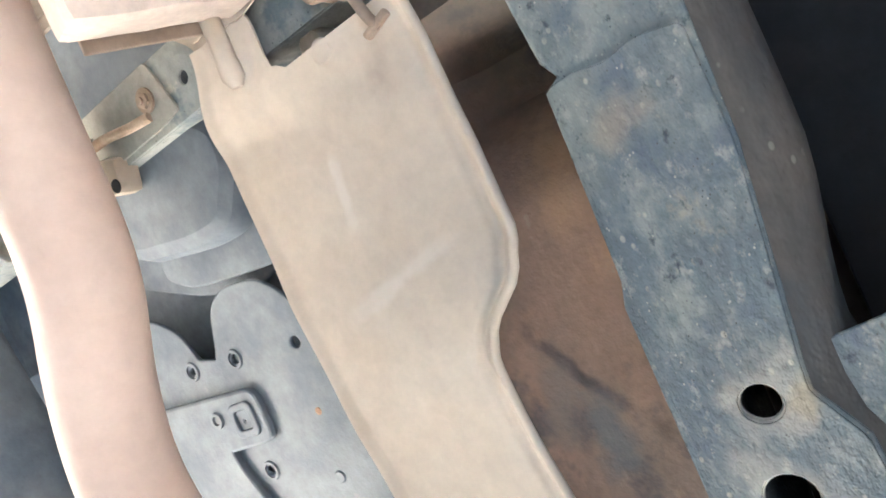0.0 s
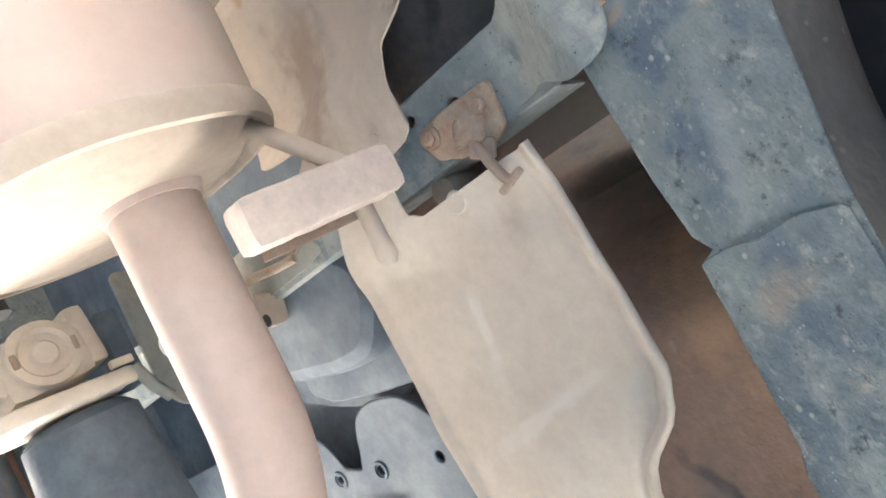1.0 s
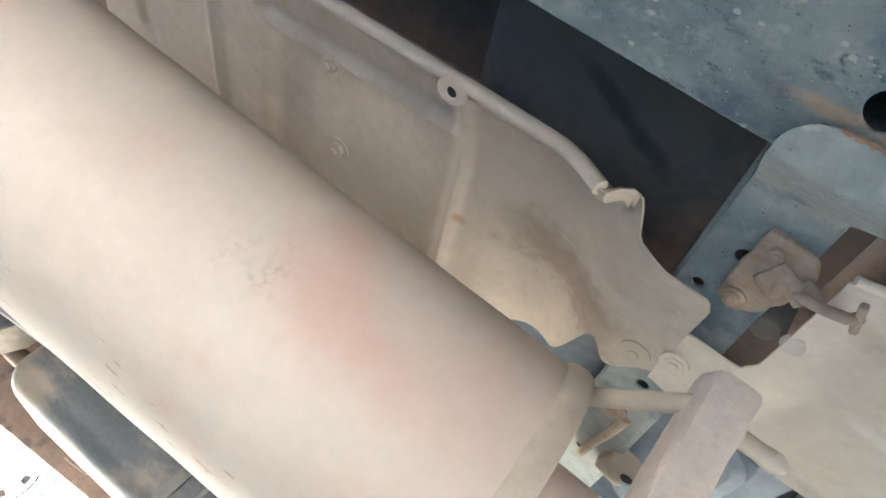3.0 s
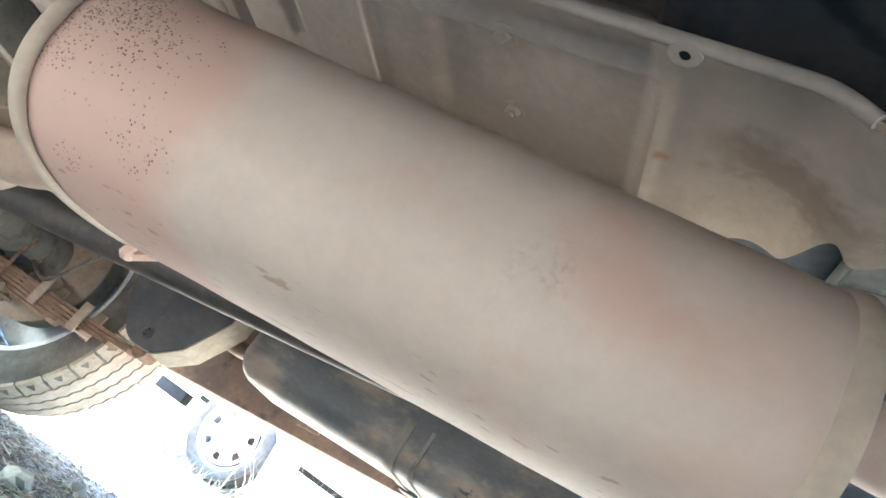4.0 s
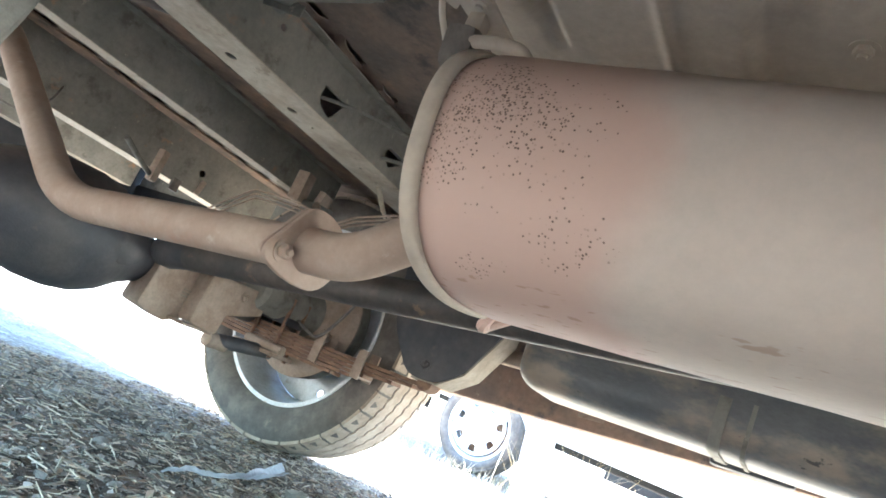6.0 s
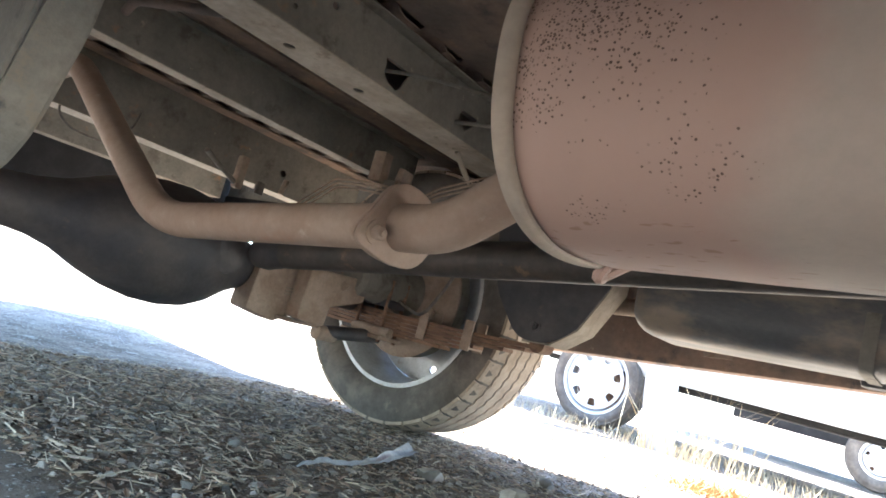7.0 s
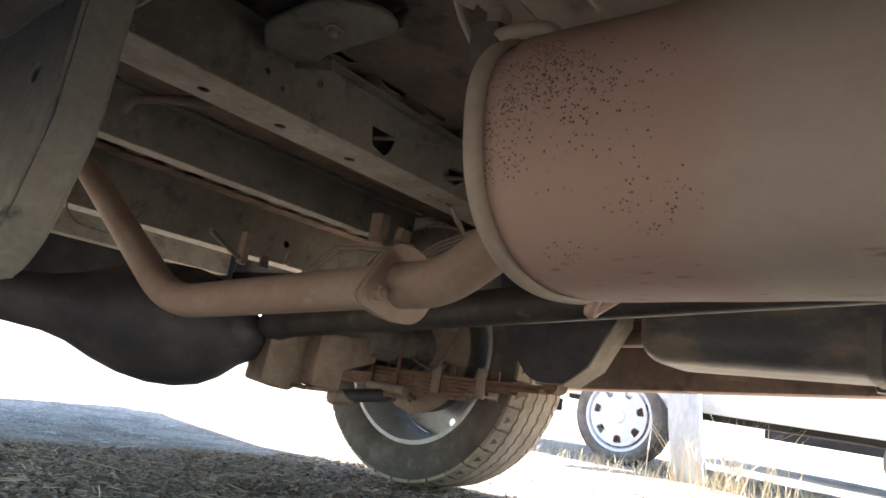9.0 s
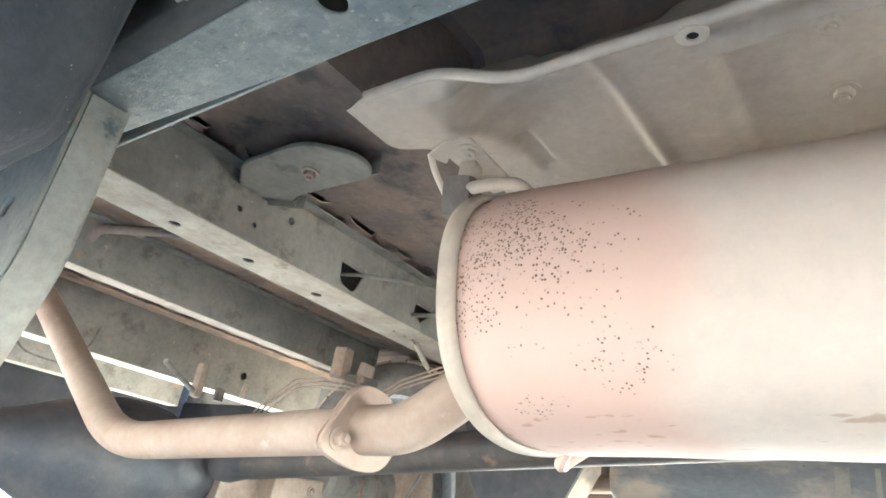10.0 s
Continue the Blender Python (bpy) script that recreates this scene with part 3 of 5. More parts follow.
def stone(at, r, seed, label):
    own = bmesh.new()
    bmesh.ops.create_icosphere(own, subdivisions=2, radius=r)
    for v in own.verts:
        k = 1 + 0.35 * noise.noise(v.co * (1.6 / r) + Vector((seed, 0, 0)))
        v.co = Vector((v.co.x * k * 1.2, v.co.y * k, max(v.co.z * k * 0.75, -r * 0.4)))
    bmesh.ops.translate(own, verts=own.verts, vec=(at[0], at[1], ground_height(*at) + 0.3 * r))
    tagged(part("stone", own, M_STONE, angle=25), label, "stone", "stones on the soil")


# ---------------------------------------------------------------- truck: frame
RAIL_Z = 0.88


def build_rail(mirror=None):
    def my(y):
        return y if mirror is None else 2 * mirror - y
    e = thing("chassis_rail", (0, my(0.13), RAIL_Z), "blue-grey weathered steel frame rail with round holes" if mirror is None else "dusty steel frame rail along the far side", "frame rail")
    edge = [(-1.66, 0.16), (-1.10, 0.186), (-0.88, 0.192), (-0.3, 0.203), (-0.1, 0.209), (0.06, 0.211), (0.14, 0.209), (0.19, 0.205), (0.206, 0.196), (0.214, 0.210), (0.365, 0.216), (0.385, 0.222), (0.8, 0.224), (1.5, 0.224)]
    outline = [(x, my(y)) for x, y in edge] + [(x, my(y)) for x, y in ((1.5, 0.098), (0.60, 0.098), (0.516, 0.104), (0.477, 0.1265), (0.458, 0.125), (0.30, 0.106), (0.20, 0.103), (0.02, 0.077), (-1.66, 0.077))]
    holes = [ring(x, my(y), r) for x, y, r in ((0.479, 0.160, 0.0155), (0.553, 0.167, 0.02), (-0.034, 0.154, 0.017), (-0.62, 0.14, 0.016), (-1.033, 0.122, 0.02), (0.95, 0.145, 0.02))]
    part("bottom_flange", plate(outline, holes, 0.006, 0.002, "xy", RAIL_Z + 0.003), M_RAIL, e)
    prof = [(0.079, 0.881), (0.064, 0.883), (0.053, 0.888), (0.045, 0.897), (0.042, 0.912), (0.047, 0.98), (0.056, 1.07)]

    def wall(u, v):
        k = v * (len(prof) - 1)
        i = min(int(k), len(prof) - 2)
        y, z = (Vector(prof[i]).lerp(Vector(prof[i + 1]), k - i))
        x = -1.66 + 3.16 * u
        y += 0.027 * sstep(0.0, 0.2, x) + 0.020 * sstep(0.3, 0.45, x) - 0.026 * sstep(0.48, 0.56, x)
        return (x, my(y), z + 0.003 * noise.noise((u * 18, v * 3, 0)) * v)
    part("outer_web", sheet(120, 18, wall, 0.005), M_WEB, e)
    part("inner_web", box((-0.08, my(0.194), 0.985), (3.16, 0.006, 0.19)), M_RAIL, e)
    if mirror is None:
        lap = [(0.211, 0.208), (0.209, 0.185), (0.214, 0.165), (0.208, 0.14), (0.214, 0.108), (0.30, 0.108), (0.458, 0.127), (0.477, 0.1285), (0.516, 0.106), (0.60, 0.10), (1.5, 0.10), (1.5, 0.217), (0.39, 0.217), (0.37, 0.212)]
        part("lap_patch", plate(rounded(lap, 0.006), [ring(0.479, 0.160, 0.0165), ring(0.553, 0.167, 0.021), ring(0.95, 0.145, 0.021)], 0.0024, 0.0011, "xy", RAIL_Z - 0.0012), M_RAIL, e, "overlapping reinforcement plate")
        wing = [(0.442, 0.066), (0.452, 0.125), (0.62, 0.125), (0.74, -0.06), (0.74, -0.36), (0.40, -0.36), (0.405, 0.02)]
        part("outrigger", plate(rounded(wing, 0.006), (), 0.004, 0.0015, "xy", RAIL_Z + 0.0085), M_RAIL, e, "flared outrigger gusset")
        part("outrigger_box", box((0.57, -0.16, 0.935), (0.28, 0.40, 0.10), (0, 0, 0), 0.015), M_WEB, e)
    return e


def build_hanger(y, label, flange, dx=0.0):
    e = thing("spring_hanger", (-1.6, y, 0.42), label, "spring hanger", "leaf spring hangers")
    half = 0.062 if flange else 0.03
    poly = [(-1.44, 0.876), (-1.44, 0.62), (-1.52, 0.47), (-1.60, 0.41), (-1.72, 0.405), (-1.84, 0.55), (-1.92, 0.876)]
    for k, dy in enumerate((-half, half)):
        part("side_plate", plate(rounded(poly, [0.01, 0.04, 0.04, 0.05, 0.05, 0.05, 0.01]), [ring(-1.66, 0.455, 0.016), ring(-1.60 - dx, 0.70, 0.018)], 0.007, 0.002, "xz", y + dy), M_DARK if flange else M_HANG, e)
    pts = [(-1.437, 0.87), (-1.437, 0.62), (-1.517, 0.47), (-1.60, 0.408), (-1.70, 0.402)]
    own = bmesh.new()
    rows = []
    for k, (px, pz) in enumerate(pts):
        a, b = Vector(pts[max(k - 1, 0)]), Vector(pts[min(k + 1, len(pts) - 1)])
        d = (b - a).normalized()
        rows.append([own.verts.new((px + d.y * w, y + s * (half - 0.0035), pz - d.x * w)) for s, w in ((-1, -0.003), (1, -0.003), (1, 0.003), (-1, 0.003))])
    for a, b in zip(rows, rows[1:]):
        for q in range(4):
            own.faces.new((a[q], a[(q + 1) % 4], b[(q + 1) % 4], b[q]))
    own.faces.new(rows[0][::-1])
    own.faces.new(rows[-1])
    bmesh.ops.recalc_face_normals(own, faces=own.faces)
    part("front_flange", own, M_FLANGE if flange else M_HANG, e)
    e.location.x += dx * UNIT
    part("eye_bolt", bolt((-1.66 + dx, y - half - 0.004, 0.455), "y", 0.014, -0.014), M_DARK, e)
    if flange:
        part("stiffener", box((-1.70, y - 0.056, 0.62), (0.14, 0.006, 0.09), (0, 0, 0), 0.02), M_DARK, e)


def build_crossmember():
    e = thing("crossmember", (-0.03, 0.9, 0.97), "blue-green painted steel crossmember with rust spots", "crossmember")
    z = 0.974
    part("bottom_flange", plate([(-0.074, 0.272), (0.012, 0.272), (0.013, 1.75), (-0.080, 1.75)], [ring(-0.036, 0.386, 0.0105), ring(-0.055, 0.447, 0.008), ring(-0.030, 0.649, 0.010), ring(-0.03, 1.2, 0.012)], 0.005, 0.0015, "xy", z), M_GUSSET, e)
    part("front_web", box((0.012, 1.01, z + 0.033), (0.005, 1.47, 0.062)), M_GUSSET, e)
    part("rear_web", box((-0.078, 1.01, z + 0.033), (0.005, 1.47, 0.062)), M_GUSSET, e)
    part("seam_plate", plate(rounded([(-0.076, 0.700), (-0.002, 0.676), (0.004, 0.720), (0.006, 0.90), (-0.076, 0.90)], 0.006), [ring(-0.04, 0.86, 0.008)], 0.004, 0.0012, "xy", z - 0.0045), M_MOUNT, e, "overlapping grey-green plate")
    part("seam_bolt", bolt((-0.036, 0.722, z - 0.007), "z", 0.011, -0.008), M_TAN, e)
    part("rusty_rib", tube(smooth_path([(-0.016, 0.726, z - 0.008), (-0.020, 0.77, z - 0.011), (-0.030, 0.82, z - 0.012), (-0.034, 0.87, z - 0.010)], 0.02), 0.007, 10), M_RUSTDUST, e, "rusty wavy rib")
    part("sleeve", lathe([(0.0, 0.016), (0.008, 0.021), (0.05, 0.021), (0.06, 0.016)], (0.028, 0.468, 0.990), "z", 24), M_FLANGE, e, "dusty round sleeve")

    def gus(u, v):
        y = 0.172 + 0.150 * v
        w = v * 1.415
        end = math.sqrt(max(0.0, 1 - (1 - min(w / 0.30, 1)) ** 2))
        left = -0.020 - (0.030 + 0.029 * end) + 0.004 * sstep(0.38, 1.0, w)
        right = -0.020 + (0.030 + 0.029 * end) - 0.030 * sstep(0.40, 1.05, w)
        rise = 0.6 * sstep(0.22, 0.95, v) + 0.4 * min(1.0, max(0.0, (v - 0.24) / 0.60))
        dent = 0.003 * math.exp(-(((u - 0.45) / 0.25) ** 2 + ((v - 0.14) / 0.09) ** 2))
        return (left + (right - left) * u, y, 0.8705 + 0.0995 * rise + dent + 0.0016 * noise.noise((u * 5, v * 5, 2)))
    part("gusset", sheet(28, 44, gus, 0.0018), M_GUSSET, e, "flared gusset welded to the rail")
    part("gusset_weld", tube([gus(u / 14, 0.0) for u in range(15)], lambda q: 0.0022 + 0.0008 * math.sin(40 * q), 8), M_RUST, e, "rusty weld bead")
    return e


def build_rust_bracket():
    e = thing("hook_bracket", (-0.005, 0.385, 0.962), "rusty bolted bracket with a hooked rod", "bracket")
    foot = [(-0.031, 0.334), (0.013, 0.338), (0.024, 0.362), (0.016, 0.402), (0.003, 0.427), (-0.016, 0.436), (-0.034, 0.429), (-0.036, 0.385)]
    own = plate(rounded(foot, 0.005, 3), (), 0.007, 0.0018, "xy", 0.963)
    bmesh.ops.subdivide_edges(own, edges=[g for g in own.edges if g.calc_length() > 0.012], cuts=3, use_grid_fill=True)
    for v in own.verts:
        v.co += 0.0022 * noise.noise_vector(v.co * 60)
    part("base", own, M_RUSTDUST, e)
    lug = box((0.000, 0.378, 0.956), (0.030, 0.040, 0.012), (6, 10, 20), 0.005)
    bmesh.ops.subdivide_edges(lug, edges=lug.edges[:], cuts=2, use_grid_fill=True)
    for v in lug.verts:
        v.co += 0.004 * noise.noise_vector(v.co * 80)
    part("lug", lug, M_RUSTDUST, e)
    part("tab", box((0.022, 0.372, 0.956), (0.022, 0.028, 0.010), (-14, 0, 30), 0.003), M_TAN, e)
    part("rod", tube(smooth_path([(0.016, 0.374, 0.952), (0.040, 0.366, 0.944), (0.062, 0.360, 0.944), (0.069, 0.358, 0.952)], 0.008), 0.0058, 12), M_TAN, e)
    part("clip", box((0.068, 0.358, 0.949), (0.008, 0.034, 0.010), (0, 0, -18), 0.003), M_RUSTDUST, e)
    part("bolt", bolt((-0.021, 0.424, 0.9585), "z", 0.0085, -0.007), M_RUSTDUST, e)
    part("bolt", bolt((-0.016, 0.352, 0.9585), "z", 0.0075, -0.004, False), M_RUSTDUST, e)


# ---------------------------------------------------------------- truck: floor and bed
def build_floor():
    def pan(u, v):
        x, y = -1.68 + 3.4 * u, -0.05 + 2.2 * v
        z = 1.055 + 0.006 * noise.noise((x * 2.5, y * 2.5, 3))
        # Groove under the thin shadow painted at (0.469, 0.369) in the floor's colour.
        z -= 0.010 * math.exp(-(((y - 0.409 + 0.645 * (x - 0.408)) / 0.012) ** 2)) * sstep(0.38, 0.42, x) * (1 - sstep(0.52, 0.58, x))
        # Pockets raised beside the rail so that the floor there lies dark.
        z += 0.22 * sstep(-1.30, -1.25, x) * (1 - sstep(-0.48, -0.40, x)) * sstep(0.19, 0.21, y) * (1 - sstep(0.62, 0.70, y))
        z += 0.10 * sstep(0.06, 0.10, x) * (1 - sstep(0.16, 0.26, x)) * sstep(0.22, 0.26, y) * (1 - sstep(0.36, 0.50, y))
        z += 0.07 * sstep(-0.10, -0.02, x) * (1 - sstep(0.95, 1.0, x)) * sstep(0.66, 0.72, y) * (1 - sstep(1.62, 1.68, y))
        for c in (-1.45, -0.9):
            z += 0.010 * math.exp(-(((x - c) / 0.03) ** 2)) * sstep(0.7, 0.85, y)
        return (x, y, z)
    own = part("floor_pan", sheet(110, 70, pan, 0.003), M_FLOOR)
    own.data.materials.append(M_PANEL)
    for f in own.data.polygons:
        if f.center.y > 0.70 * UNIT and -0.95 * UNIT < f.center.x:
            f.material_index = 1
    own.data.materials.append(M_BED)
    for f in own.data.polygons:
        if f.center.x < -1.22 * UNIT:
            f.material_index = 2
    tagged(own, "brown dusty underbody floor panel", "floor panel", kind="structure")


def build_bed_floor():
    e = thing("bed_floor", (-3.2, 0.97, 1.04), "ribbed brown truck bed floor seen from below", "bed floor")

    def pan(u, v):
        x, y = -4.75 + 3.06 * u, -0.4 + 2.75 * v
        k = (y / 0.17) % 1
        return (x, y, 1.045 + 0.022 * (sstep(0.08, 0.16, k) - sstep(0.60, 0.68, k)) + 0.003 * noise.noise((x * 3, y * 3, 1)))
    part("panel", sheet(30, 150, pan, 0.003), M_BED, e)
    for x in (-2.05, -2.33, -2.85, -3.2, -3.9):
        part("plank_strip", box((x, 0.97, 1.038), (0.10, 2.6, 0.010), (0, 0, 0), 0.003), M_PLANK, e)


def build_bed_beam(x0, x1, z, holes, web_holes, label, y1=1.78):
    e = thing("bed_crossmember", ((x0 + x1) / 2, 0.97, z), label, "crossmember", "bed crossmembers")
    y0 = 0.22
    # Bottom face gets a paler dusty colour that includes light from the ground.
    part("bottom_flange", plate([(x0, y0), (x1, y0), (x1, y1), (x0, y1)], [ring(x, y, r) for x, y, r in holes], 0.005, 0.002, "xy", z + 0.0025), M_FLANGE, e, "dusty bottom face, painted paler as lit from below")
    top = 1.038
    part("front_web", plate([(y0, z + 0.004), (y1, z + 0.004), (y1, top), (y0, top)], web_holes, 0.005, 0.0015, "yz", x1), M_BEAM, e)
    part("rear_web", box((x0, (y0 + y1) / 2, (z + top) / 2), (0.005, y1 - y0, top - z)), M_BEAM, e)
    part("top_flange", box((x1 + 0.02, (y0 + y1) / 2, top + 0.002), (0.045, y1 - y0, 0.004)), M_BEAM, e)


def build_tongue_plate():
    e = thing("stiffener_plate", (-1.55, 0.53, 1.03), "brown rounded stiffener plate with a bolt", "bracket")
    part("plate", plate(rounded([(-1.76, 0.507), (-1.67, 0.444), (-1.47, 0.44), (-1.40, 0.52), (-1.42, 0.585), (-1.66, 0.585), (-1.75, 0.635)], [0.02, 0.03, 0.06, 0.06, 0.05, 0.02, 0.02]), (), 0.012, 0.004, "xy", 1.01), M_BEAM, e)
    part("web", box((-1.56, 0.585, 1.03), (0.30, 0.006, 0.045)), M_BEAM, e)
    part("bent_edge", box((-1.705, 0.60, 1.005), (0.09, 0.006, 0.030), (0, 0, 29), 0.002), M_BEAM, e)
    part("bolt", bolt((-1.54, 0.52, 1.004), "z", 0.013, -0.014), M_TAN, e)


def build_body():
    e = thing("truck_body", (-1.0, 0.97, 1.1), "truck body with far sill and added panels that block light", "truck body")
    # Deck and outer panels are out of view, added to keep daylight out.
    part("deck", box((-0.9, 0.97, 1.42), (7.7, 2.80, 0.06)), M_BEAM, e)
    part("front_panel", box((2.98, 0.97, 1.10), (0.04, 2.7, 1.30)), M_BEAM, e)
    # Black sheet added where only darkness shows outside the rail.
    part("side_floor", box((0.55, -0.155, 1.00), (2.3, 0.474, 0.02), (0, 0, 0), 0.006), M_BLACK, e, "black sheet standing in for shade outside the rail")
    part("side_panel", box((-0.9, 2.37, 1.16), (7.7, 0.03, 0.57)), M_BEAM, e)
    part("side_panel", box((-0.9, -0.43, 1.16), (7.7, 0.03, 0.57)), M_BEAM, e)
    # Near side is unseen; closed low to limit light reaching the muffler.
    part("sill", box((-2.27, -0.42, 0.605), (4.96, 0.05, 0.61)), M_FLOOR, e)
    part("side_skirt", box((1.58, -0.42, 0.50), (2.74, 0.05, 0.82)), M_BLACK, e)
    own = box((-0.22, 2.30, 0.775), (3.54, 0.09, 0.38), (0, -6, 0), 0.02)
    sill = part("sill", own, M_FLOOR, e, "dusty brown sill along the far side")
    for x in (-1.255, -0.75, -0.25):
        part("tab_plate", box((x, 2.244, 0.575 + 0.105 * (x + 1)), (0.10, 0.012, 0.055), (0, -6, 0), 0.003), M_TAN, sill)
    # Black closures added against daylight at the far rear and the bed's end.
    part("rear_side_skirt", box((-3.86, 2.36, 0.76), (1.80, 0.03, 0.26), (0, 0, 0), 0.01), M_BLACK, e)
    part("arch_panel", box((-2.36, 2.355, 0.95), (1.22, 0.03, 0.40), (0, 0, 0), 0.01), M_BLACK, e)
    part("inner_panel", box((-0.2, 2.335, 0.96), (3.4, 0.02, 0.24)), M_FLOOR, e)
    part("rear_bumper", box((-4.79, 0.97, 1.0), (0.05, 2.86, 0.90), (0, 0, 0), 0.012), M_BLACK, e)
    part("step_bracket", box((-0.70, 2.22, 0.57), (0.26, 0.06, 0.07), (0, -3.4, 0), 0.02), M_DARK, e)


def build_mudguard():
    own = box((-1.63, -0.165, 0.945), (1.0, 0.34, 0.62), (0, 10, 0), 0.0)
    bmesh.ops.bevel(own, geom=own.edges[:], offset=0.13, segments=7, affect="EDGES", profile=0.5)
    bmesh.ops.subdivide_edges(own, edges=own.edges[:], cuts=3, use_grid_fill=True)
    for v in own.verts:
        k = noise.noise(Vector((v.co.x * 3, v.co.y * 9, v.co.z * 3)))
        v.co += 0.02 * noise.noise_vector(v.co * 5) + 0.014 * noise.noise_vector(v.co * 15) + Vector((0.012, 0, 0.012)) * (1 - abs(k) * 2)
    e = thing("wheel_arch_liner", (-1.63, -0.165, 0.65), "black crumpled rubber wheel arch liner beside the rail", "arch liner")
    part("flap", own, M_LINER, e)
    part("retaining_bolt", bolt((-1.20, 0.035, 0.90), "y", 0.012, 0.010), M_HANG, e)


# ---------------------------------------------------------------- truck: exhaust
MUF_SY, MUF_SZ, MUF_LEAN = 0.1293, 0.0696, 0.1277  # how the muffler's axis runs, and its roll about it
MUF_A, MUF_B, MUF_N, MUF_R, MUF_F = 0.2622, 0.1584, 2.5, -0.9875, -0.1182


def muf_c(x):
    return 0.6123 + MUF_SY * (x + 0.6), 0.674 + MUF_SZ * (x + 0.6)


def muf_point(x, a, s=1.0):
    """A point of the oval section that stands square to the axis at x."""
    cy, cz = muf_c(x)
    c, d = math.cos(a), math.sin(a)
    k = s * (1 - 0.0319 * (x + 0.6)) * (abs(c) ** MUF_N + abs(d) ** MUF_N) ** (-1 / MUF_N)
    u, v = MUF_A * k * c, MUF_B * k * d
    y = u * math.cos(MUF_LEAN) - v * math.sin(MUF_LEAN)
    z = u * math.sin(MUF_LEAN) + v * math.cos(MUF_LEAN)
    return (x - MUF_SY * y - MUF_SZ * z, cy + y, cz + z)


def muf_shell(rows, segs=96, cap0=False, cap1=False):
    """Oval sections, rows of (x, scale)."""
    own = bmesh.new()
    rings = [[own.verts.new(muf_point(x, 2 * math.pi * k / segs, s)) for k in range(segs)] for x, s in rows]
    for a, b in zip(rings, rings[1:]):
        for k in range(segs):
            own.faces.new((a[k], a[(k + 1) % segs], b[(k + 1) % segs], b[k]))
    if cap0:
        own.faces.new(rings[0])
    if cap1:
        own.faces.new(rings[-1][::-1])
    bmesh.ops.recalc_face_normals(own, faces=own.faces)
    return own


def build_exhaust():
    e = thing("exhaust", (-0.6, 0.6, 0.5), "dust-covered steel exhaust with a large oval muffler and pinkish rust", "exhaust")
    n = 40
    rows = [(MUF_R + 0.004, 0.965), (MUF_R + 0.016, 0.972), (MUF_R + 0.026, 0.993)] + [(MUF_R + 0.034 + (MUF_F - MUF_R - 0.034) * i / n, 1.0 + 0.002 * math.sin(i * 0.9)) for i in range(n + 1)]
    part("muffler_shell", muf_shell(rows), M_MUF, e)
    part("rear_cap", muf_shell([(MUF_R - 0.012, 0.5), (MUF_R - 0.010, 0.8), (MUF_R - 0.004, 0.93), (MUF_R + 0.004, 0.985)], cap0=True), M_MUF, e)
    part("rear_seam", muf_shell([(MUF_R - 0.006, 0.965), (MUF_R - 0.010, 0.99), (MUF_R - 0.011, 1.006), (MUF_R - 0.007, 1.016), (MUF_R + 0.001, 1.017), (MUF_R + 0.004, 1.012), (MUF_R + 0.007, 1.0), (MUF_R + 0.008, 0.975)]), M_DUST, e, "rolled seam round the end")
    part("front_cap", muf_shell([(MUF_F - 0.004, 1.0), (MUF_F + 0.004, 0.985), (MUF_F + 0.000, 0.95), (MUF_F + 0.003, 0.92), (MUF_F + 0.016, 0.85), (MUF_F + 0.024, 0.70), (MUF_F + 0.028, 0.4)], cap1=True), M_DUST, e)
    part("front_seam", muf_shell([(MUF_F - 0.012, 1.0), (MUF_F - 0.009, 1.018), (MUF_F - 0.002, 1.032), (MUF_F + 0.008, 1.034), (MUF_F + 0.014, 1.022), (MUF_F + 0.014, 0.985), (MUF_F + 0.004, 0.96)]), M_DUST, e, "rolled seam round the end")
    part("drain_tab", tube(smooth_path([(-0.965, 0.655, 0.525), (-0.992, 0.668, 0.490), (-0.995, 0.682, 0.490), (-0.965, 0.705, 0.520)], 0.006), lambda q: 0.008 + 0.003 * math.sin(math.pi * q), 8), M_MUF, e)
    front = smooth_path([(-0.13, 0.577, 0.722), (0.06, 0.584, 0.722), (0.18, 0.588, 0.722), (0.27, 0.640, 0.722), (0.36, 0.668, 0.722), (0.52, 0.640, 0.722), (1.0, 0.60, 0.71)], 0.07)
    part("front_pipe", tube(front, 0.0449, 32), M_PIPE, e)
    part("weld_collar", tube([(-0.094, 0.578, 0.722), (-0.080, 0.579, 0.722), (-0.066, 0.579, 0.722)], lambda q: 0.057 - 0.010 * q, 32), M_PIPE, e)
    tail = smooth_path([(-0.985, 0.6605, 0.6594), (-1.127, 0.697, 0.6436), (-1.278, 0.6644, 0.5213), (-1.39, 0.6613, 0.5153)], 0.11)
    part("tail_pipe", tube(tail, 0.043, 28), M_TAIL, e)
    rear = smooth_path([(-1.39, 0.6613, 0.5153), (-2.157, 0.632, 0.444), (-3.014, 0.623, 0.921), (-3.45, 0.67, 0.93)], 0.13)
    part("over_axle_pipe", tube(rear, 0.0422, 28), M_TAIL, e)
    lobes = [(0.556, 0.470), (0.640, 0.448), (0.725, 0.452), (0.775, 0.545), (0.700, 0.590), (0.630, 0.592)]
    fl = part("flange", plate(rounded(lobes, [0.03, 0.03, 0.04, 0.03, 0.03, 0.04]), (), 0.010, 0.0025, "yz", -1.378), M_TAIL, e, "oval bolted pipe flange")
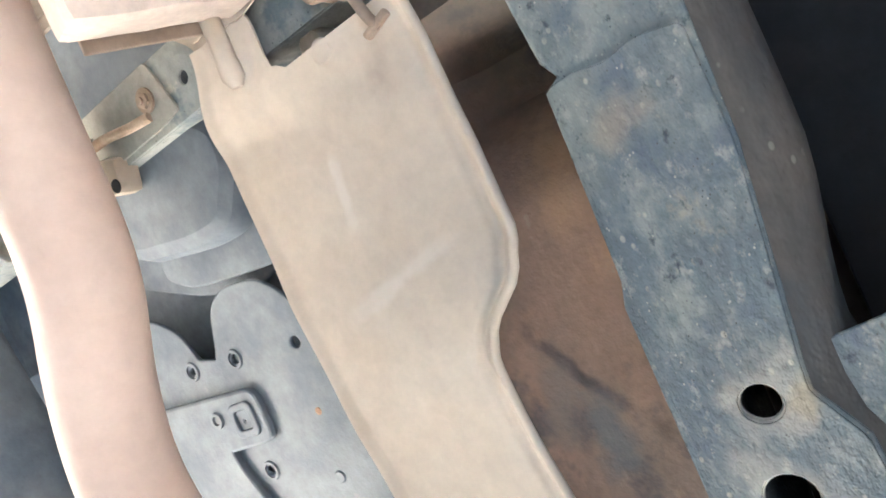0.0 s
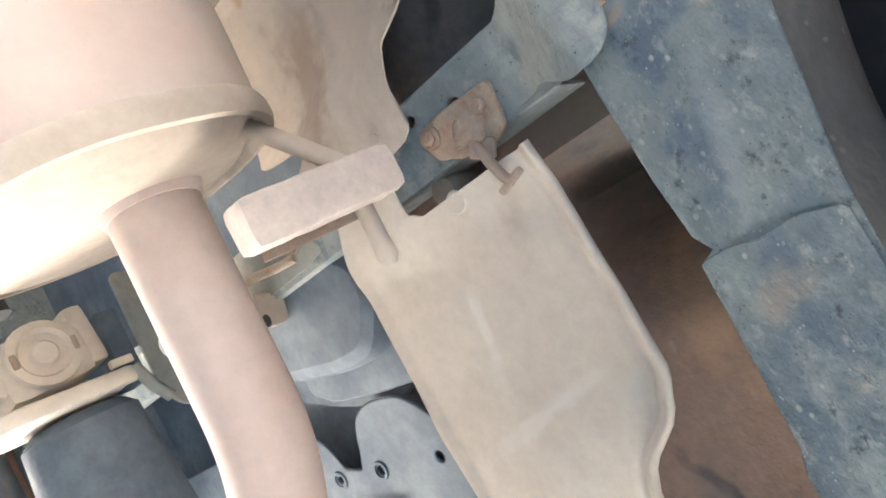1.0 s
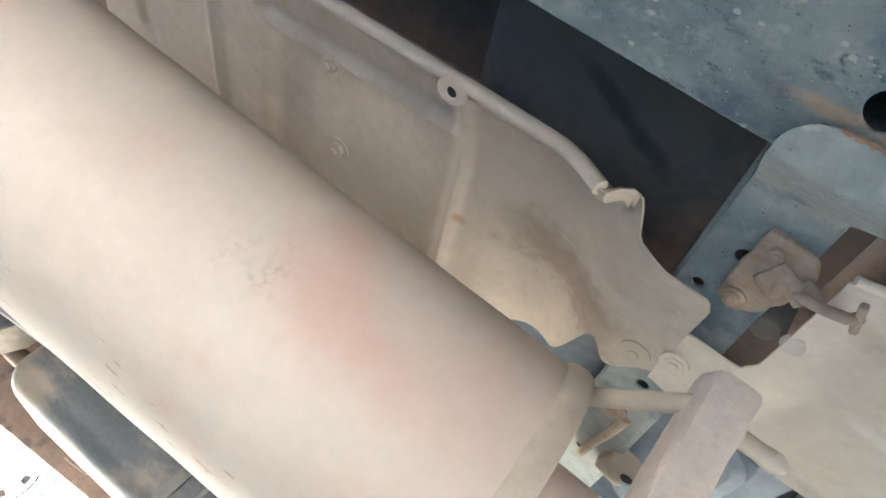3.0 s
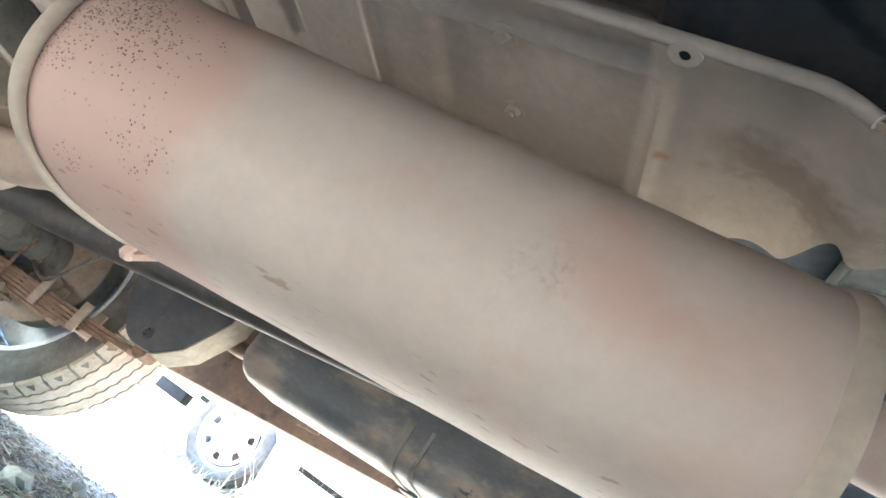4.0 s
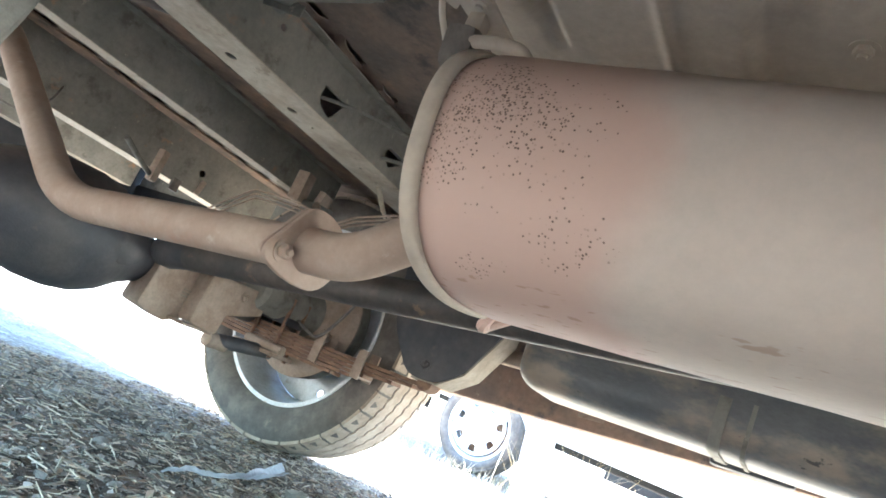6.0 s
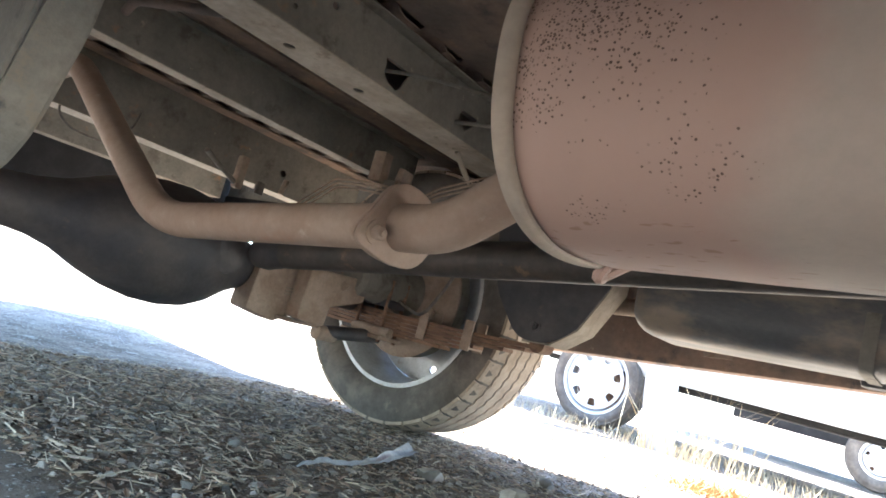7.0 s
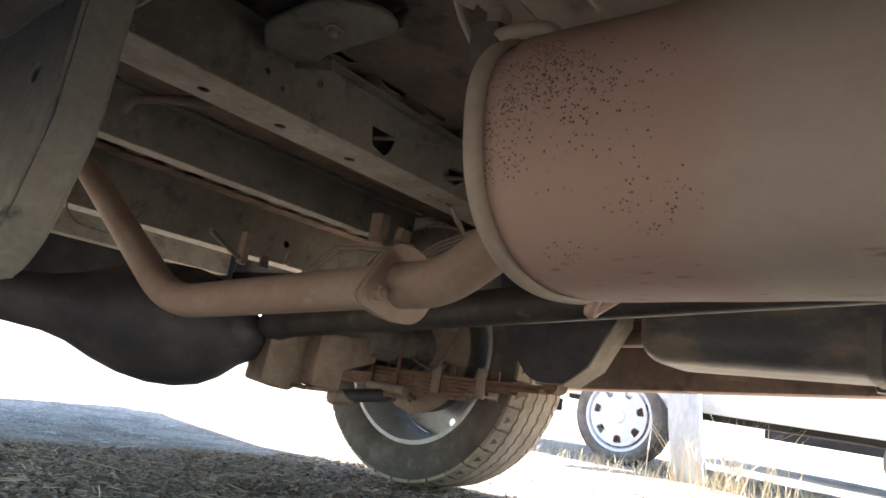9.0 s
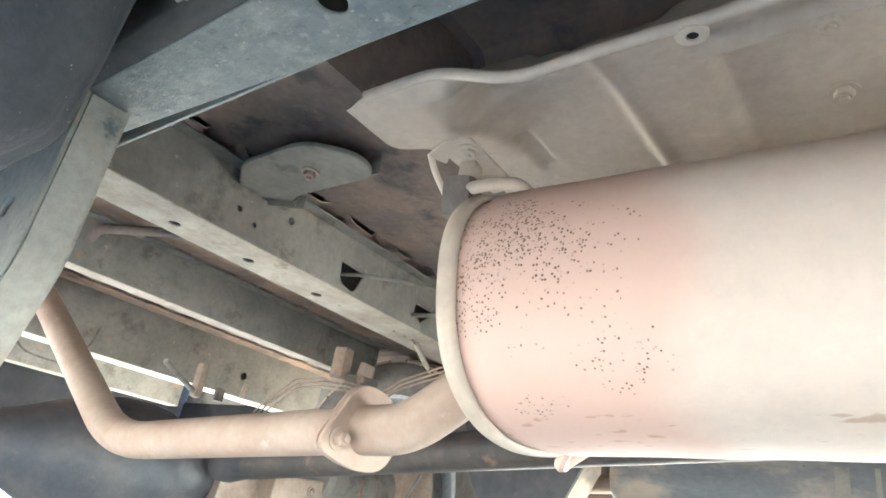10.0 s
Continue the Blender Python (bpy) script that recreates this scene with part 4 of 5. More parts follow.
    part("flange_ring", plate(rounded([(0.666 + 0.96 * (y - 0.666), 0.52 + 0.96 * (z - 0.52)) for y, z in lobes], [0.03, 0.03, 0.04, 0.03, 0.03, 0.04]), (), 0.009, 0.0025, "yz", -1.394), M_TAIL, e)
    part("gasket", tube([(-1.389, 0.6613, 0.515), (-1.383, 0.6613, 0.515)], 0.058, 28), M_DARK, fl)
    for y, z in ((0.600, 0.490), (0.738, 0.552)):
        part("bolt", bolt((-1.373, y, z), "x", 0.014, 0.017), M_TAIL, fl)
        part("bolt", bolt((-1.399, y, z), "x", 0.012, -0.016), M_TAIL, fl)
    part("hanger_rod", tube(smooth_path([(-0.115, 0.502, 0.782), (-0.05, 0.446, 0.7935), (0.004, 0.408, 0.812)], 0.02), 0.0092, 14), M_DUST, e)
    part("hanger_lug", plate(rounded([(0.520, 0.785), (0.560, 0.770), (0.555, 0.700), (0.515, 0.735)], 0.008), (), 0.016, 0.005, "yz", -0.098), M_DUST, e)
    part("rear_hanger_rod", tube(smooth_path([(-0.955, 0.48, 0.775), (-0.972, 0.452, 0.822), (-1.02, 0.446, 0.829), (-1.062, 0.446, 0.829)], 0.02), 0.0095, 12), M_DUST, e)
    return e


def build_hanger_block():
    e = thing("rubber_hanger", (0.015, 0.43, 0.70), "dust-caked rubber exhaust hanger block", "hanger")
    own = box((0.013, 0.426, 0.770), (0.044, 0.054, 0.150), (18, -5, 8), 0.010)
    bmesh.ops.subdivide_edges(own, edges=[g for g in own.edges if g.calc_length() > 0.02], cuts=6, use_grid_fill=True)
    for v in own.verts:
        v.co += 0.0016 * noise.noise_vector(v.co * 45)
    part("block", own, M_BLOCK, e)
    part("peg", tube([(0.02 + 0.0085 * k, 0.432 + 0.0009 * k, 0.822 + 0.0006 * k) for k in range(9)], lambda q: 0.0092 + 0.0012 * sstep(0.6, 0.8, q) - 0.005 * sstep(0.90, 1.0, q), 16), M_SHIELD, e, "pale rod with a bulbous end")
    part("end_plate", box((0.020, 0.456, 0.778), (0.036, 0.006, 0.110), (18, -5, 8), 0.002), M_TAN, e, "tan steel backing plate")
    e2 = thing("rubber_hanger", (-1.08, 0.42, 0.84), "grey rubber exhaust hanger on a bolted bracket", "hanger")
    part("bracket", plate(rounded([(-1.125, 0.418), (-1.112, 0.447), (-1.098, 0.432), (-1.092, 0.55), (-1.046, 0.545), (-1.041, 0.405), (-1.078, 0.398)], 0.006, 3), (), 0.005, 0.0015, "xy", 0.885), M_DUST, e2)
    part("strap", tube(smooth_path([(-1.124, 0.420, 0.888), (-1.126, 0.440, 0.868), (-1.124, 0.470, 0.845), (-1.122, 0.485, 0.832), (-1.108, 0.500, 0.822)], 0.01), 0.0042, 8, flat=1.6), M_SHIELD, e2, "thin pale curled strap")
    own = box((-1.080, 0.458, 0.822), (0.050, 0.050, 0.066), (12, 0, 10), 0.016)
    part("cushion", own, M_RUB, e2)
    part("arm", box((-1.075, 0.462, 0.866), (0.026, 0.030, 0.030), (0, 0, 10), 0.004), M_DUST, e2)
    part("bolt", bolt((-1.058, 0.428, 0.882), "z", 0.012, -0.009), M_DUST, e2)


# ---------------------------------------------------------------- truck: heat shields
def build_shield_rear():
    e = thing("heat_shield", (-0.65, 0.6, 0.99), "beige dusty pressed heat shield above the muffler", "heat shield", "heat shields")

    def pocket(x, y, x0, x1, y0, y1, r=0.012):
        return sstep(x0, x0 + r, x) * (1 - sstep(x1 - r, x1, x)) * sstep(y0, y0 + r, y) * (1 - sstep(y1 - r, y1, y))

    X0, X1 = -1.195, -0.030

    def ymin(x):
        a = 0.292 + 0.056 * sstep(-0.160, -0.146, x) + 0.054 * sstep(-0.144, -0.122, x) + 0.018 * sstep(-0.125, -0.08, x) + 0.02 * sstep(-0.038, -0.028, x)
        return a + 0.012 * sstep(-1.15, -1.195, x)

    def ymax(x):
        return 0.945 - 0.20 * sstep(-0.450, -0.160, x) - 0.093 * sstep(-0.160, -0.095, x) - 0.055 * sstep(-0.10, -0.03, x) - 0.065 * math.exp(-(((x + 0.120) / 0.024) ** 2))

    def place(u, v):
        px = X0 + (X1 - X0) * u
        py = ymin(px) + (ymax(px) - ymin(px)) * v
        x, y = px - 0.028, py + 0.026
        lip = 0.858 + 0.052 * sstep(-0.90, -1.08, x) + 0.085 * sstep(-0.192, -0.172, x)
        flat = sstep(-1.02, -1.13, x)
        # Last term drops the hidden left side, added to block light above the muffler.
        z = lip + (0.970 - lip) * sstep(0.315 + 0.10 * flat, 0.42 + 0.14 * flat, y) + 0.035 * sstep(0.40 + 0.12 * flat, 0.56 + 0.10 * flat, y) - 0.30 * sstep(0.86, 0.965, y) * (1 - sstep(-0.34, -0.22, x))
        bar = 0.490 - 0.075 * (x + 0.40)
        z += 0.016 * pocket(x, y, -0.795, -0.405, 0.340, bar + 0.008, 0.030) + 0.020 * pocket(x, y, -0.795, -0.405, bar + 0.002, 0.84, 0.034)
        z -= 0.009 * math.exp(-(((x + 0.90) / 0.012) ** 2)) * sstep(0.37, 0.41, y)
        z -= 0.046 * sstep(-0.25, -0.13, x)
        z -= 0.009 * math.exp(-(((x + 0.402) / 0.011) ** 2)) * sstep(0.33, 0.40, y)
        z -= 0.008 * math.exp(-(((y - bar - 0.005) / 0.010) ** 2)) * sstep(-0.80, -0.77, x) * (1 - sstep(-0.41, -0.39, x))
        z -= 0.007 * math.exp(-(((y - 0.545 - 0.06 * (x + 0.26)) / 0.009) ** 2)) * sstep(-0.34, -0.22, x)
        z += 0.022 * sstep(0.57, 0.66, y) * sstep(-0.34, -0.26, x) * (1 - sstep(-0.20, -0.12, x))
        z += 0.010 * pocket(x, y, -1.11, -0.95, 0.36, 0.47, 0.02) + 0.010 * pocket(x, y, -1.12, -1.07, 0.58, 0.72, 0.016)
        return (px, py, z + 0.0025 * noise.noise((x * 9, y * 9, 4)))

    part("pressed_sheet", sheet(230, 130, place, 0.0025), M_DUST, e)
    lip = [place(k / 120, 0) for k in range(5, 107) if X0 + (X1 - X0) * k / 120 < -0.158]
    part("rolled_lip", tube(lip, 0.0075, 14), M_DUST, e)
    for x in (-0.328, -0.703):
        p = Vector(place((x - X0) / (X1 - X0), 0))
        tab = part("eyelet", plate(ring(x, p.y + 0.009, 0.015, 0.012), [ring(x, p.y + 0.010, 0.0072)], 0.005, 0.0015, "xy", p.z - 0.006), M_DUST, e)
        # Black disc stands in for the dark inside the eyelet's hole.
        part("hole_grommet", lathe([(0, 0.0076), (0.003, 0.0076), (0.003, 0.001)], (x, p.y + 0.010, p.z - 0.006), "z", 18), M_BLACK, tab)
    for x, y in ((-0.606, 0.492), (-0.612, 0.674), (-0.057, 0.480), (-0.062, 0.585)):
        z = place((x - X0) / (X1 - X0), (y - ymin(x)) / (ymax(x) - ymin(x)))[2]
        part("bolt", bolt((x, y, z - 0.002), "z", 0.0135, -0.004 if x > -0.2 else -0.013), M_DUST, e)


def build_shield_front():
    e = thing("heat_shield", (0.4, 0.5, 0.975), "beige dusty pressed heat shield above the front pipe", "heat shield", "heat shields")

    def right(x):
        return 0.325 + 0.013 * sstep(0.295, 0.335, x) + 0.050 * sstep(0.330, 0.390, x) + 0.012 * sstep(0.38, 0.42, x) - 0.012 * sstep(0.48, 0.6, x)

    def left(x):
        return 0.639 - 0.036 * sstep(0.07, -0.035, x) - 0.010 * sstep(0.22, 0.40, x) - 0.016 * sstep(0.40, 0.6, x)

    def place(u, v):
        q = 0.325 + 0.312 * v
        x0 = 0.043 - 0.009 * sstep(0.487, 0.507, q) - 0.068 * sstep(0.507, 0.535, q)
        x = x0 + (1.1 - x0) * u ** 1.15
        y = right(x) + (left(x) - right(x)) * v
        d = (y - right(x))
        z = 0.972 - 0.013 * (1 - sstep(0.0, 0.016, d)) + 0.004 * (1 - sstep(0.02, 0.03, d))
        z += 0.004 * sstep(0.12, 0.18, x + 0.5 * (y - 0.4)) - 0.005 * sstep(0.27, 0.35, x + 0.25 * (y - 0.4)) + 0.004 * sstep(0.43, 0.52, x)
        for bx, by in ((0.255, 0.508), (0.345, 0.500), (0.44, 0.495)):
            z -= 0.003 * math.exp(-(((x - bx) / 0.022) ** 2 + ((y - by) / 0.011) ** 2))
        z += 0.004 * math.exp(-(((y - 0.535 - 0.35 * (x - 0.03)) / 0.012) ** 2)) * (1 - sstep(0.06, 0.12, x)) - 0.013 * (1 - sstep(0.03, 0.10, x))
        z -= 0.005 * sstep(left(x) - 0.02, left(x), y)
        return (x, y, z + 0.003 * noise.noise((x * 7, y * 7, 8)))
    part("pressed_sheet", sheet(170, 110, place, 0.0025), M_SHIELD, e)
    part("rolled_edge", tube([Vector(place(k / 80, 0)) for k in range(0, 81)], 0.0052, 10), M_SHIELD, e)
    part("boss", lathe([(0, 0.014), (-0.002, 0.012), (-0.0025, 0.004)], (0.052, 0.437, 0.960), "z", 18), M_SHIELD, e)
    part("bolt", bolt((-0.020, 0.555, 0.953), "z", 0.012, -0.005), M_SHIELD, e)


# ---------------------------------------------------------------- truck: gearbox tunnel side
def build_tunnel_panels():
    e = thing("tunnel_panel", (0.4, 0.9, 1.02), "blue-grey stamped underbody panel with lobes and holes", "underbody panel")
    out = [(0.231, 0.876), (0.214, 0.835), (0.223, 0.766), (0.248, 0.735), (0.277, 0.714), (0.33, 0.665), (0.9, 0.60), (0.9, 1.6), (0.20, 1.6), (0.19, 1.08), (0.213, 1.022), (0.246, 0.976), (0.300, 0.956), (0.310, 0.914)]
    zp = 1.045
    part("main_plate", plate(rounded(out, [0.02, 0.03, 0.03, 0.02, 0.02, 0.02, 0.01, 0.01, 0.01, 0.02, 0.02, 0.03, 0.006, 0.006]), [ring(0.317, 0.873, 0.0105), ring(0.327, 0.740, 0.0115), ring(0.497, 0.904, 0.0105), ring(0.310, 0.980, 0.009)], 0.008, 0.003, "xy", zp), M_PANEL, e)
    part("recess", plate([(-0.02, 0.72), (0.92, 0.72), (0.92, 1.60), (-0.02, 1.60)], (), 0.006, 0.002, "xy", 1.105), M_PANEL, e, "shadowed recess behind the lobes")
    part("recess_step", plate(rounded([(0.10, 0.72), (0.205, 0.70), (0.235, 0.80), (0.20, 0.93), (0.15, 1.05), (0.10, 1.05)], 0.02), (), 0.010, 0.004, "xy", 1.075), M_PANEL, e)
    for x, y in ((0.317, 0.873), (0.310, 0.980), (0.497, 0.904)):
        part("hole_rim", lathe([(0, 0.0165), (-0.003, 0.015), (-0.003, 0.0112), (0.002, 0.0108), (0, 0.0165)], (x, y, zp - 0.004), "z", 22), M_PANEL, e)
    part("dimple", lathe([(0, 0.010), (-0.002, 0.008), (-0.0015, 0.003)], (0.53, 0.77, zp - 0.004), "z", 16), M_PANEL, e)
    part("rust_spot", lathe([(0, 0.006), (-0.001, 0.004)], (0.43, 0.755, zp - 0.0042), "z", 10), M_RUST, e)
    emb = part("embossed_plate", plate(rounded([(0.352, 1.15), (0.368, 0.856), (0.446, 0.857), (0.447, 0.962), (0.480, 0.958), (0.545, 0.930), (0.62, 0.92), (0.62, 1.2)], [0.01, 0.022, 0.018, 0.008, 0.02, 0.02, 0.01, 0.01]), [ring(0.409, 0.898, 0.005)], 0.014, 0.005, "xy", zp - 0.008), M_PANEL, e)
    part("square_boss", plate(rounded([(0.382, 0.872), (0.432, 0.872), (0.432, 0.922), (0.382, 0.922)], 0.012), [rounded([(0.389, 0.879), (0.425, 0.879), (0.425, 0.915), (0.389, 0.915)], 0.01)], 0.008, 0.003, "xy", zp - 0.015), M_PANEL, emb)
    part("round_boss", lathe([(0, 0.014), (-0.005, 0.013), (-0.005, 0.008), (-0.002, 0.006)], (0.395, 0.958, zp - 0.014), "z", 18), M_PANEL, emb)
    e = thing("gearbox_mount", (0.05, 0.80, 0.95), "grey-blue rounded gearbox mount with a tan bracket", "mount")
    own = plate(rounded([(0.016, 0.90), (-0.020, 0.845), (-0.004, 0.730), (0.032, 0.676), (0.078, 0.680), (0.134, 0.728), (0.134, 0.790), (0.112, 0.910), (0.07, 0.97)], [0.03, 0.03, 0.03, 0.03, 0.03, 0.02, 0.03, 0.02, 0.02], 7), (), 0.07, 0.026, "xy", 1.030)
    part("block", own, M_PANEL, e)
    part("step_plate", plate(rounded([(0.10, 0.93), (0.13, 0.74), (0.17, 0.66), (0.215, 0.66), (0.205, 0.80), (0.19, 0.90), (0.16, 0.95)], 0.02), (), 0.012, 0.004, "xy", 1.052), M_PANEL, e)
    lug = part("lug", box((0.018, 0.842, 0.970), (0.052, 0.050, 0.04), (0, 0, 16), 0.012), M_DUST, e, "pale dusty lug with a dark hole")
    part("lug_hole", lathe([(0, 0.010), (-0.0015, 0.009)], (0.036, 0.826, 0.9495), "z", 14), M_BLACK, lug)


def build_driveshaft():
    e = thing("driveshaft", (-1.1, 1.035, 0.55), "dark rusty steel driveshaft with a centre bearing", "driveshaft")
    a, b = Vector((-2.22, 1.0884, 0.4661)), Vector((-0.16, 1.1075, 0.706))
    part("shaft_tube", tube([a.lerp(b, k / 20) for k in range(21)], 0.0455, 28), M_SHAFT, e)
    part("rear_yoke", tube([Vector((-2.36, 1.087, 0.450)), Vector((-2.31, 1.087, 0.456)), Vector((-2.22, 1.0884, 0.466))], lambda s: 0.055 - 0.02 * abs(s - 0.4), 18), M_DARK, e)
    yoke = part("front_yoke", box((-0.04, 0.968, 0.698), (0.085, 0.115, 0.115), (0, -5, 0), 0.024), M_SHIELD, e, "pale dust-covered universal joint")
    for dz in (-0.056, 0.056):
        part("ear", box((-0.055, 0.965, 0.70 + dz), (0.085, 0.10, 0.028), (0, -5, 0), 0.010), M_SHIELD, yoke)
    part("cross_cap", lathe([(0, 0.044), (-0.010, 0.042), (-0.012, 0.032), (-0.004, 0.028), (-0.004, 0.018), (-0.010, 0.014), (-0.011, 0.002)], (-0.045, 0.911, 0.698), "y", 28), M_SHIELD, yoke)
    for dz in (-0.035, 0.035):
        part("snap_tab", box((-0.045, 0.902, 0.698 + dz), (0.020, 0.008, 0.008), (0, 0, 0), 0.003), M_TAN, yoke)
    part("flange", plate(rounded([(0.895, 0.625), (1.05, 0.625), (1.05, 0.785), (0.895, 0.785)], 0.02), (), 0.022, 0.006, "yz", 0.020), M_SHIELD, e, "pale square coupling flange")
    part("flange_lip", box((0.000, 0.905, 0.775), (0.012, 0.012, 0.030), (0, 0, 0), 0.003), M_SHIELD, e)
    part("gearbox_tail", lathe([(0.035, 0.058), (0.05, 0.074), (0.10, 0.078), (0.30, 0.094), (0.6, 0.13), (1.3, 0.15)], (0.0, 0.985, 0.728), "x", 36), M_PANEL, e, "blue-grey cast gearbox tail")
    g = thing("gearbox_bracket", (0.0, 0.90, 0.80), "grey-green steel bracket plate with a large hole", "bracket")
    part("plate", plate(rounded([(-0.118, 0.808), (-0.100, 0.93), (0.10, 0.93), (0.088, 0.824), (0.060, 0.806), (-0.02, 0.806)], [0.012, 0.01, 0.01, 0.02, 0.015, 0.02]), [ring(0.005, 0.848, 0.024)], 0.008, 0.002, "xz", 0.900), M_MOUNT, g)
    part("rib", box((-0.02, 0.93, 0.785), (0.11, 0.05, 0.030), (0, 0, 0), 0.006), M_PANEL, g)
    part("strut", tube([(0.012, 0.898, 0.784), (0.045, 0.898, 0.796), (0.070, 0.898, 0.812)], 0.0085, 10), M_MOUNT, g)


# ---------------------------------------------------------------- truck: axle, spring, wheel
AX, AZ = -2.53, 0.400
WX, WZ = -2.385, 0.475


def build_axle():
    e = thing("rear_axle", (AX, 0.9, 0.24), "oily black rear axle housing with a round differential", "rear axle")
    prof = [(-0.75, 0.060), (-0.50, 0.068), (-0.40, 0.080), (-0.33, 0.100), (-0.25, 0.138), (-0.17, 0.168), (-0.08, 0.187), (0.0, 0.190), (0.07, 0.180), (0.13, 0.155), (0.20, 0.108), (0.28, 0.072), (0.36, 0.058), (1.02, 0.052)]
    part("housing", lathe(prof, (AX, 0.88, AZ), "y", 44), M_DARK, e)
    part("pinion_nose", lathe([(0.0, 0.13), (0.08, 0.10), (0.13, 0.075), (0.19, 0.062), (0.2, 0.04)], (AX - 0.02, 0.98, AZ + 0.02), "x", 30), M_DARK, e)
    part("drain_lip", box((AX, 0.76, 0.262), (0.10, 0.10, 0.02), (0, 0, 0), 0.008), M_DARK, e)
    part("spring_pad", box((WX, 1.72, 0.41), (0.16, 0.10, 0.03), (0, 0, 0), 0.006), M_DARK, e)
    g = thing("axle_bracket", (-2.35, 1.25, 0.30), "tan dusty folded steel bracket hung below the axle", "bracket")
    stop = part("stop_box", plate(rounded([(1.140, 0.270), (1.150, 0.415), (1.330, 0.466), (1.325, 0.282), (1.255, 0.248)], 0.008), (), 0.10, 0.006, "yz", -2.47), M_TAN, g)
    for k in range(3):
        part("louvre", box((-2.419, 1.285, 0.345 + 0.011 * k), (0.008, 0.030, 0.005), (0, 0, 0), 0.0015), M_FLANGE, stop)
    part("front_plate", plate(rounded([(1.300, 0.278), (1.308, 0.452), (1.59, 0.464), (1.578, 0.388), (1.425, 0.342), (1.418, 0.270)], 0.010), (), 0.08, 0.006, "yz", -2.39), M_TAN, g)
    part("bolt", bolt((-2.347, 1.47, 0.425), "x", 0.014, 0.014), M_TAN, g)
    part("foot_plate", box((-2.41, 1.335, 0.262), (0.11, 0.15, 0.012), (0, 0, 6), 0.003), M_TAN, g)
    part("shock_eye", lathe([(-0.05, 0.016), (-0.046, 0.028), (0.046, 0.028), (0.05, 0.016)], (-2.42, 1.50, 0.240), "y", 20), M_TAN, g)
    part("shock_body", tube([(-2.42, 1.50, 0.245), (-2.40, 1.60, 0.258), (-2.36, 1.72, 0.275)], 0.026, 18), M_DARK, g)


def build_leaf_spring():
    y = 1.72
    e = thing("leaf_spring", (-2.5, y, 0.30), "rusty multi-leaf rear spring with clamps", "leaf spring")

    def zc(x):
        return 0.374 + 0.022 * ((x - WX) / 0.86) ** 2
    for k in range(6):
        half = 0.72 - (0.0, 0.02, 0.10, 0.22, 0.32, 0.36)[k]
        own = bmesh.new()
        n = 24
        rows = []
        for i in range(n + 1):
            back = min(half, 0.30)
            x = WX - back + (half + back) * i / n
            z = zc(x) - 0.0145 * k
            rows.append([own.verts.new((x, y + dy, z + dz)) for dy, dz in ((-0.032, -0.006), (0.032, -0.006), (0.032, 0.006), (-0.032, 0.006))])
        for a, b in zip(rows, rows[1:]):
            for q in range(4):
                own.faces.new((a[q], a[(q + 1) % 4], b[(q + 1) % 4], b[q]))
        own.faces.new(rows[0][::-1])
        own.faces.new(rows[-1])
        bmesh.ops.recalc_face_normals(own, faces=own.faces)
        part("leaf", own, M_LEAF, e)
    part("eye", lathe([(-0.034, 0.018), (-0.034, 0.028), (0.034, 0.028), (0.034, 0.018)], (-1.645, y, zc(-1.66) + 0.01), "y", 20), M_LEAF, e)
    for x in (-1.915, -2.12):
        own = bmesh.new()
        zz = zc(x) - 0.018
        box((x, y - 0.040, zz + 0.008), (0.040, 0.008, 0.105), (0, 0, 0), 0.002, own)
        box((x, y + 0.040, zz + 0.008), (0.040, 0.008, 0.105), (0, 0, 0), 0.002, own)
        box((x, y, zz - 0.035), (0.036, 0.087, 0.007), (0, 0, 0), 0.002, own)
        part("clamp", own, M_TAN, e)
    for x in (WX - 0.07, WX + 0.07):
        for dy in (-0.045, 0.045):
            part("u_bolt", tube([(x, y + dy, 0.258), (x, y + dy, 0.50)], 0.008, 10), M_LEAF, e)
    part("u_bolt_plate", box((WX - 0.02, y, 0.275), (0.22, 0.13, 0.016), (0, 0, 0), 0.004), M_TAN, e)
    part("bump_pad", tube([(-2.46, y - 0.045, 0.298), (-2.26, y - 0.045, 0.300)], 0.019, 14), M_TAN, e)


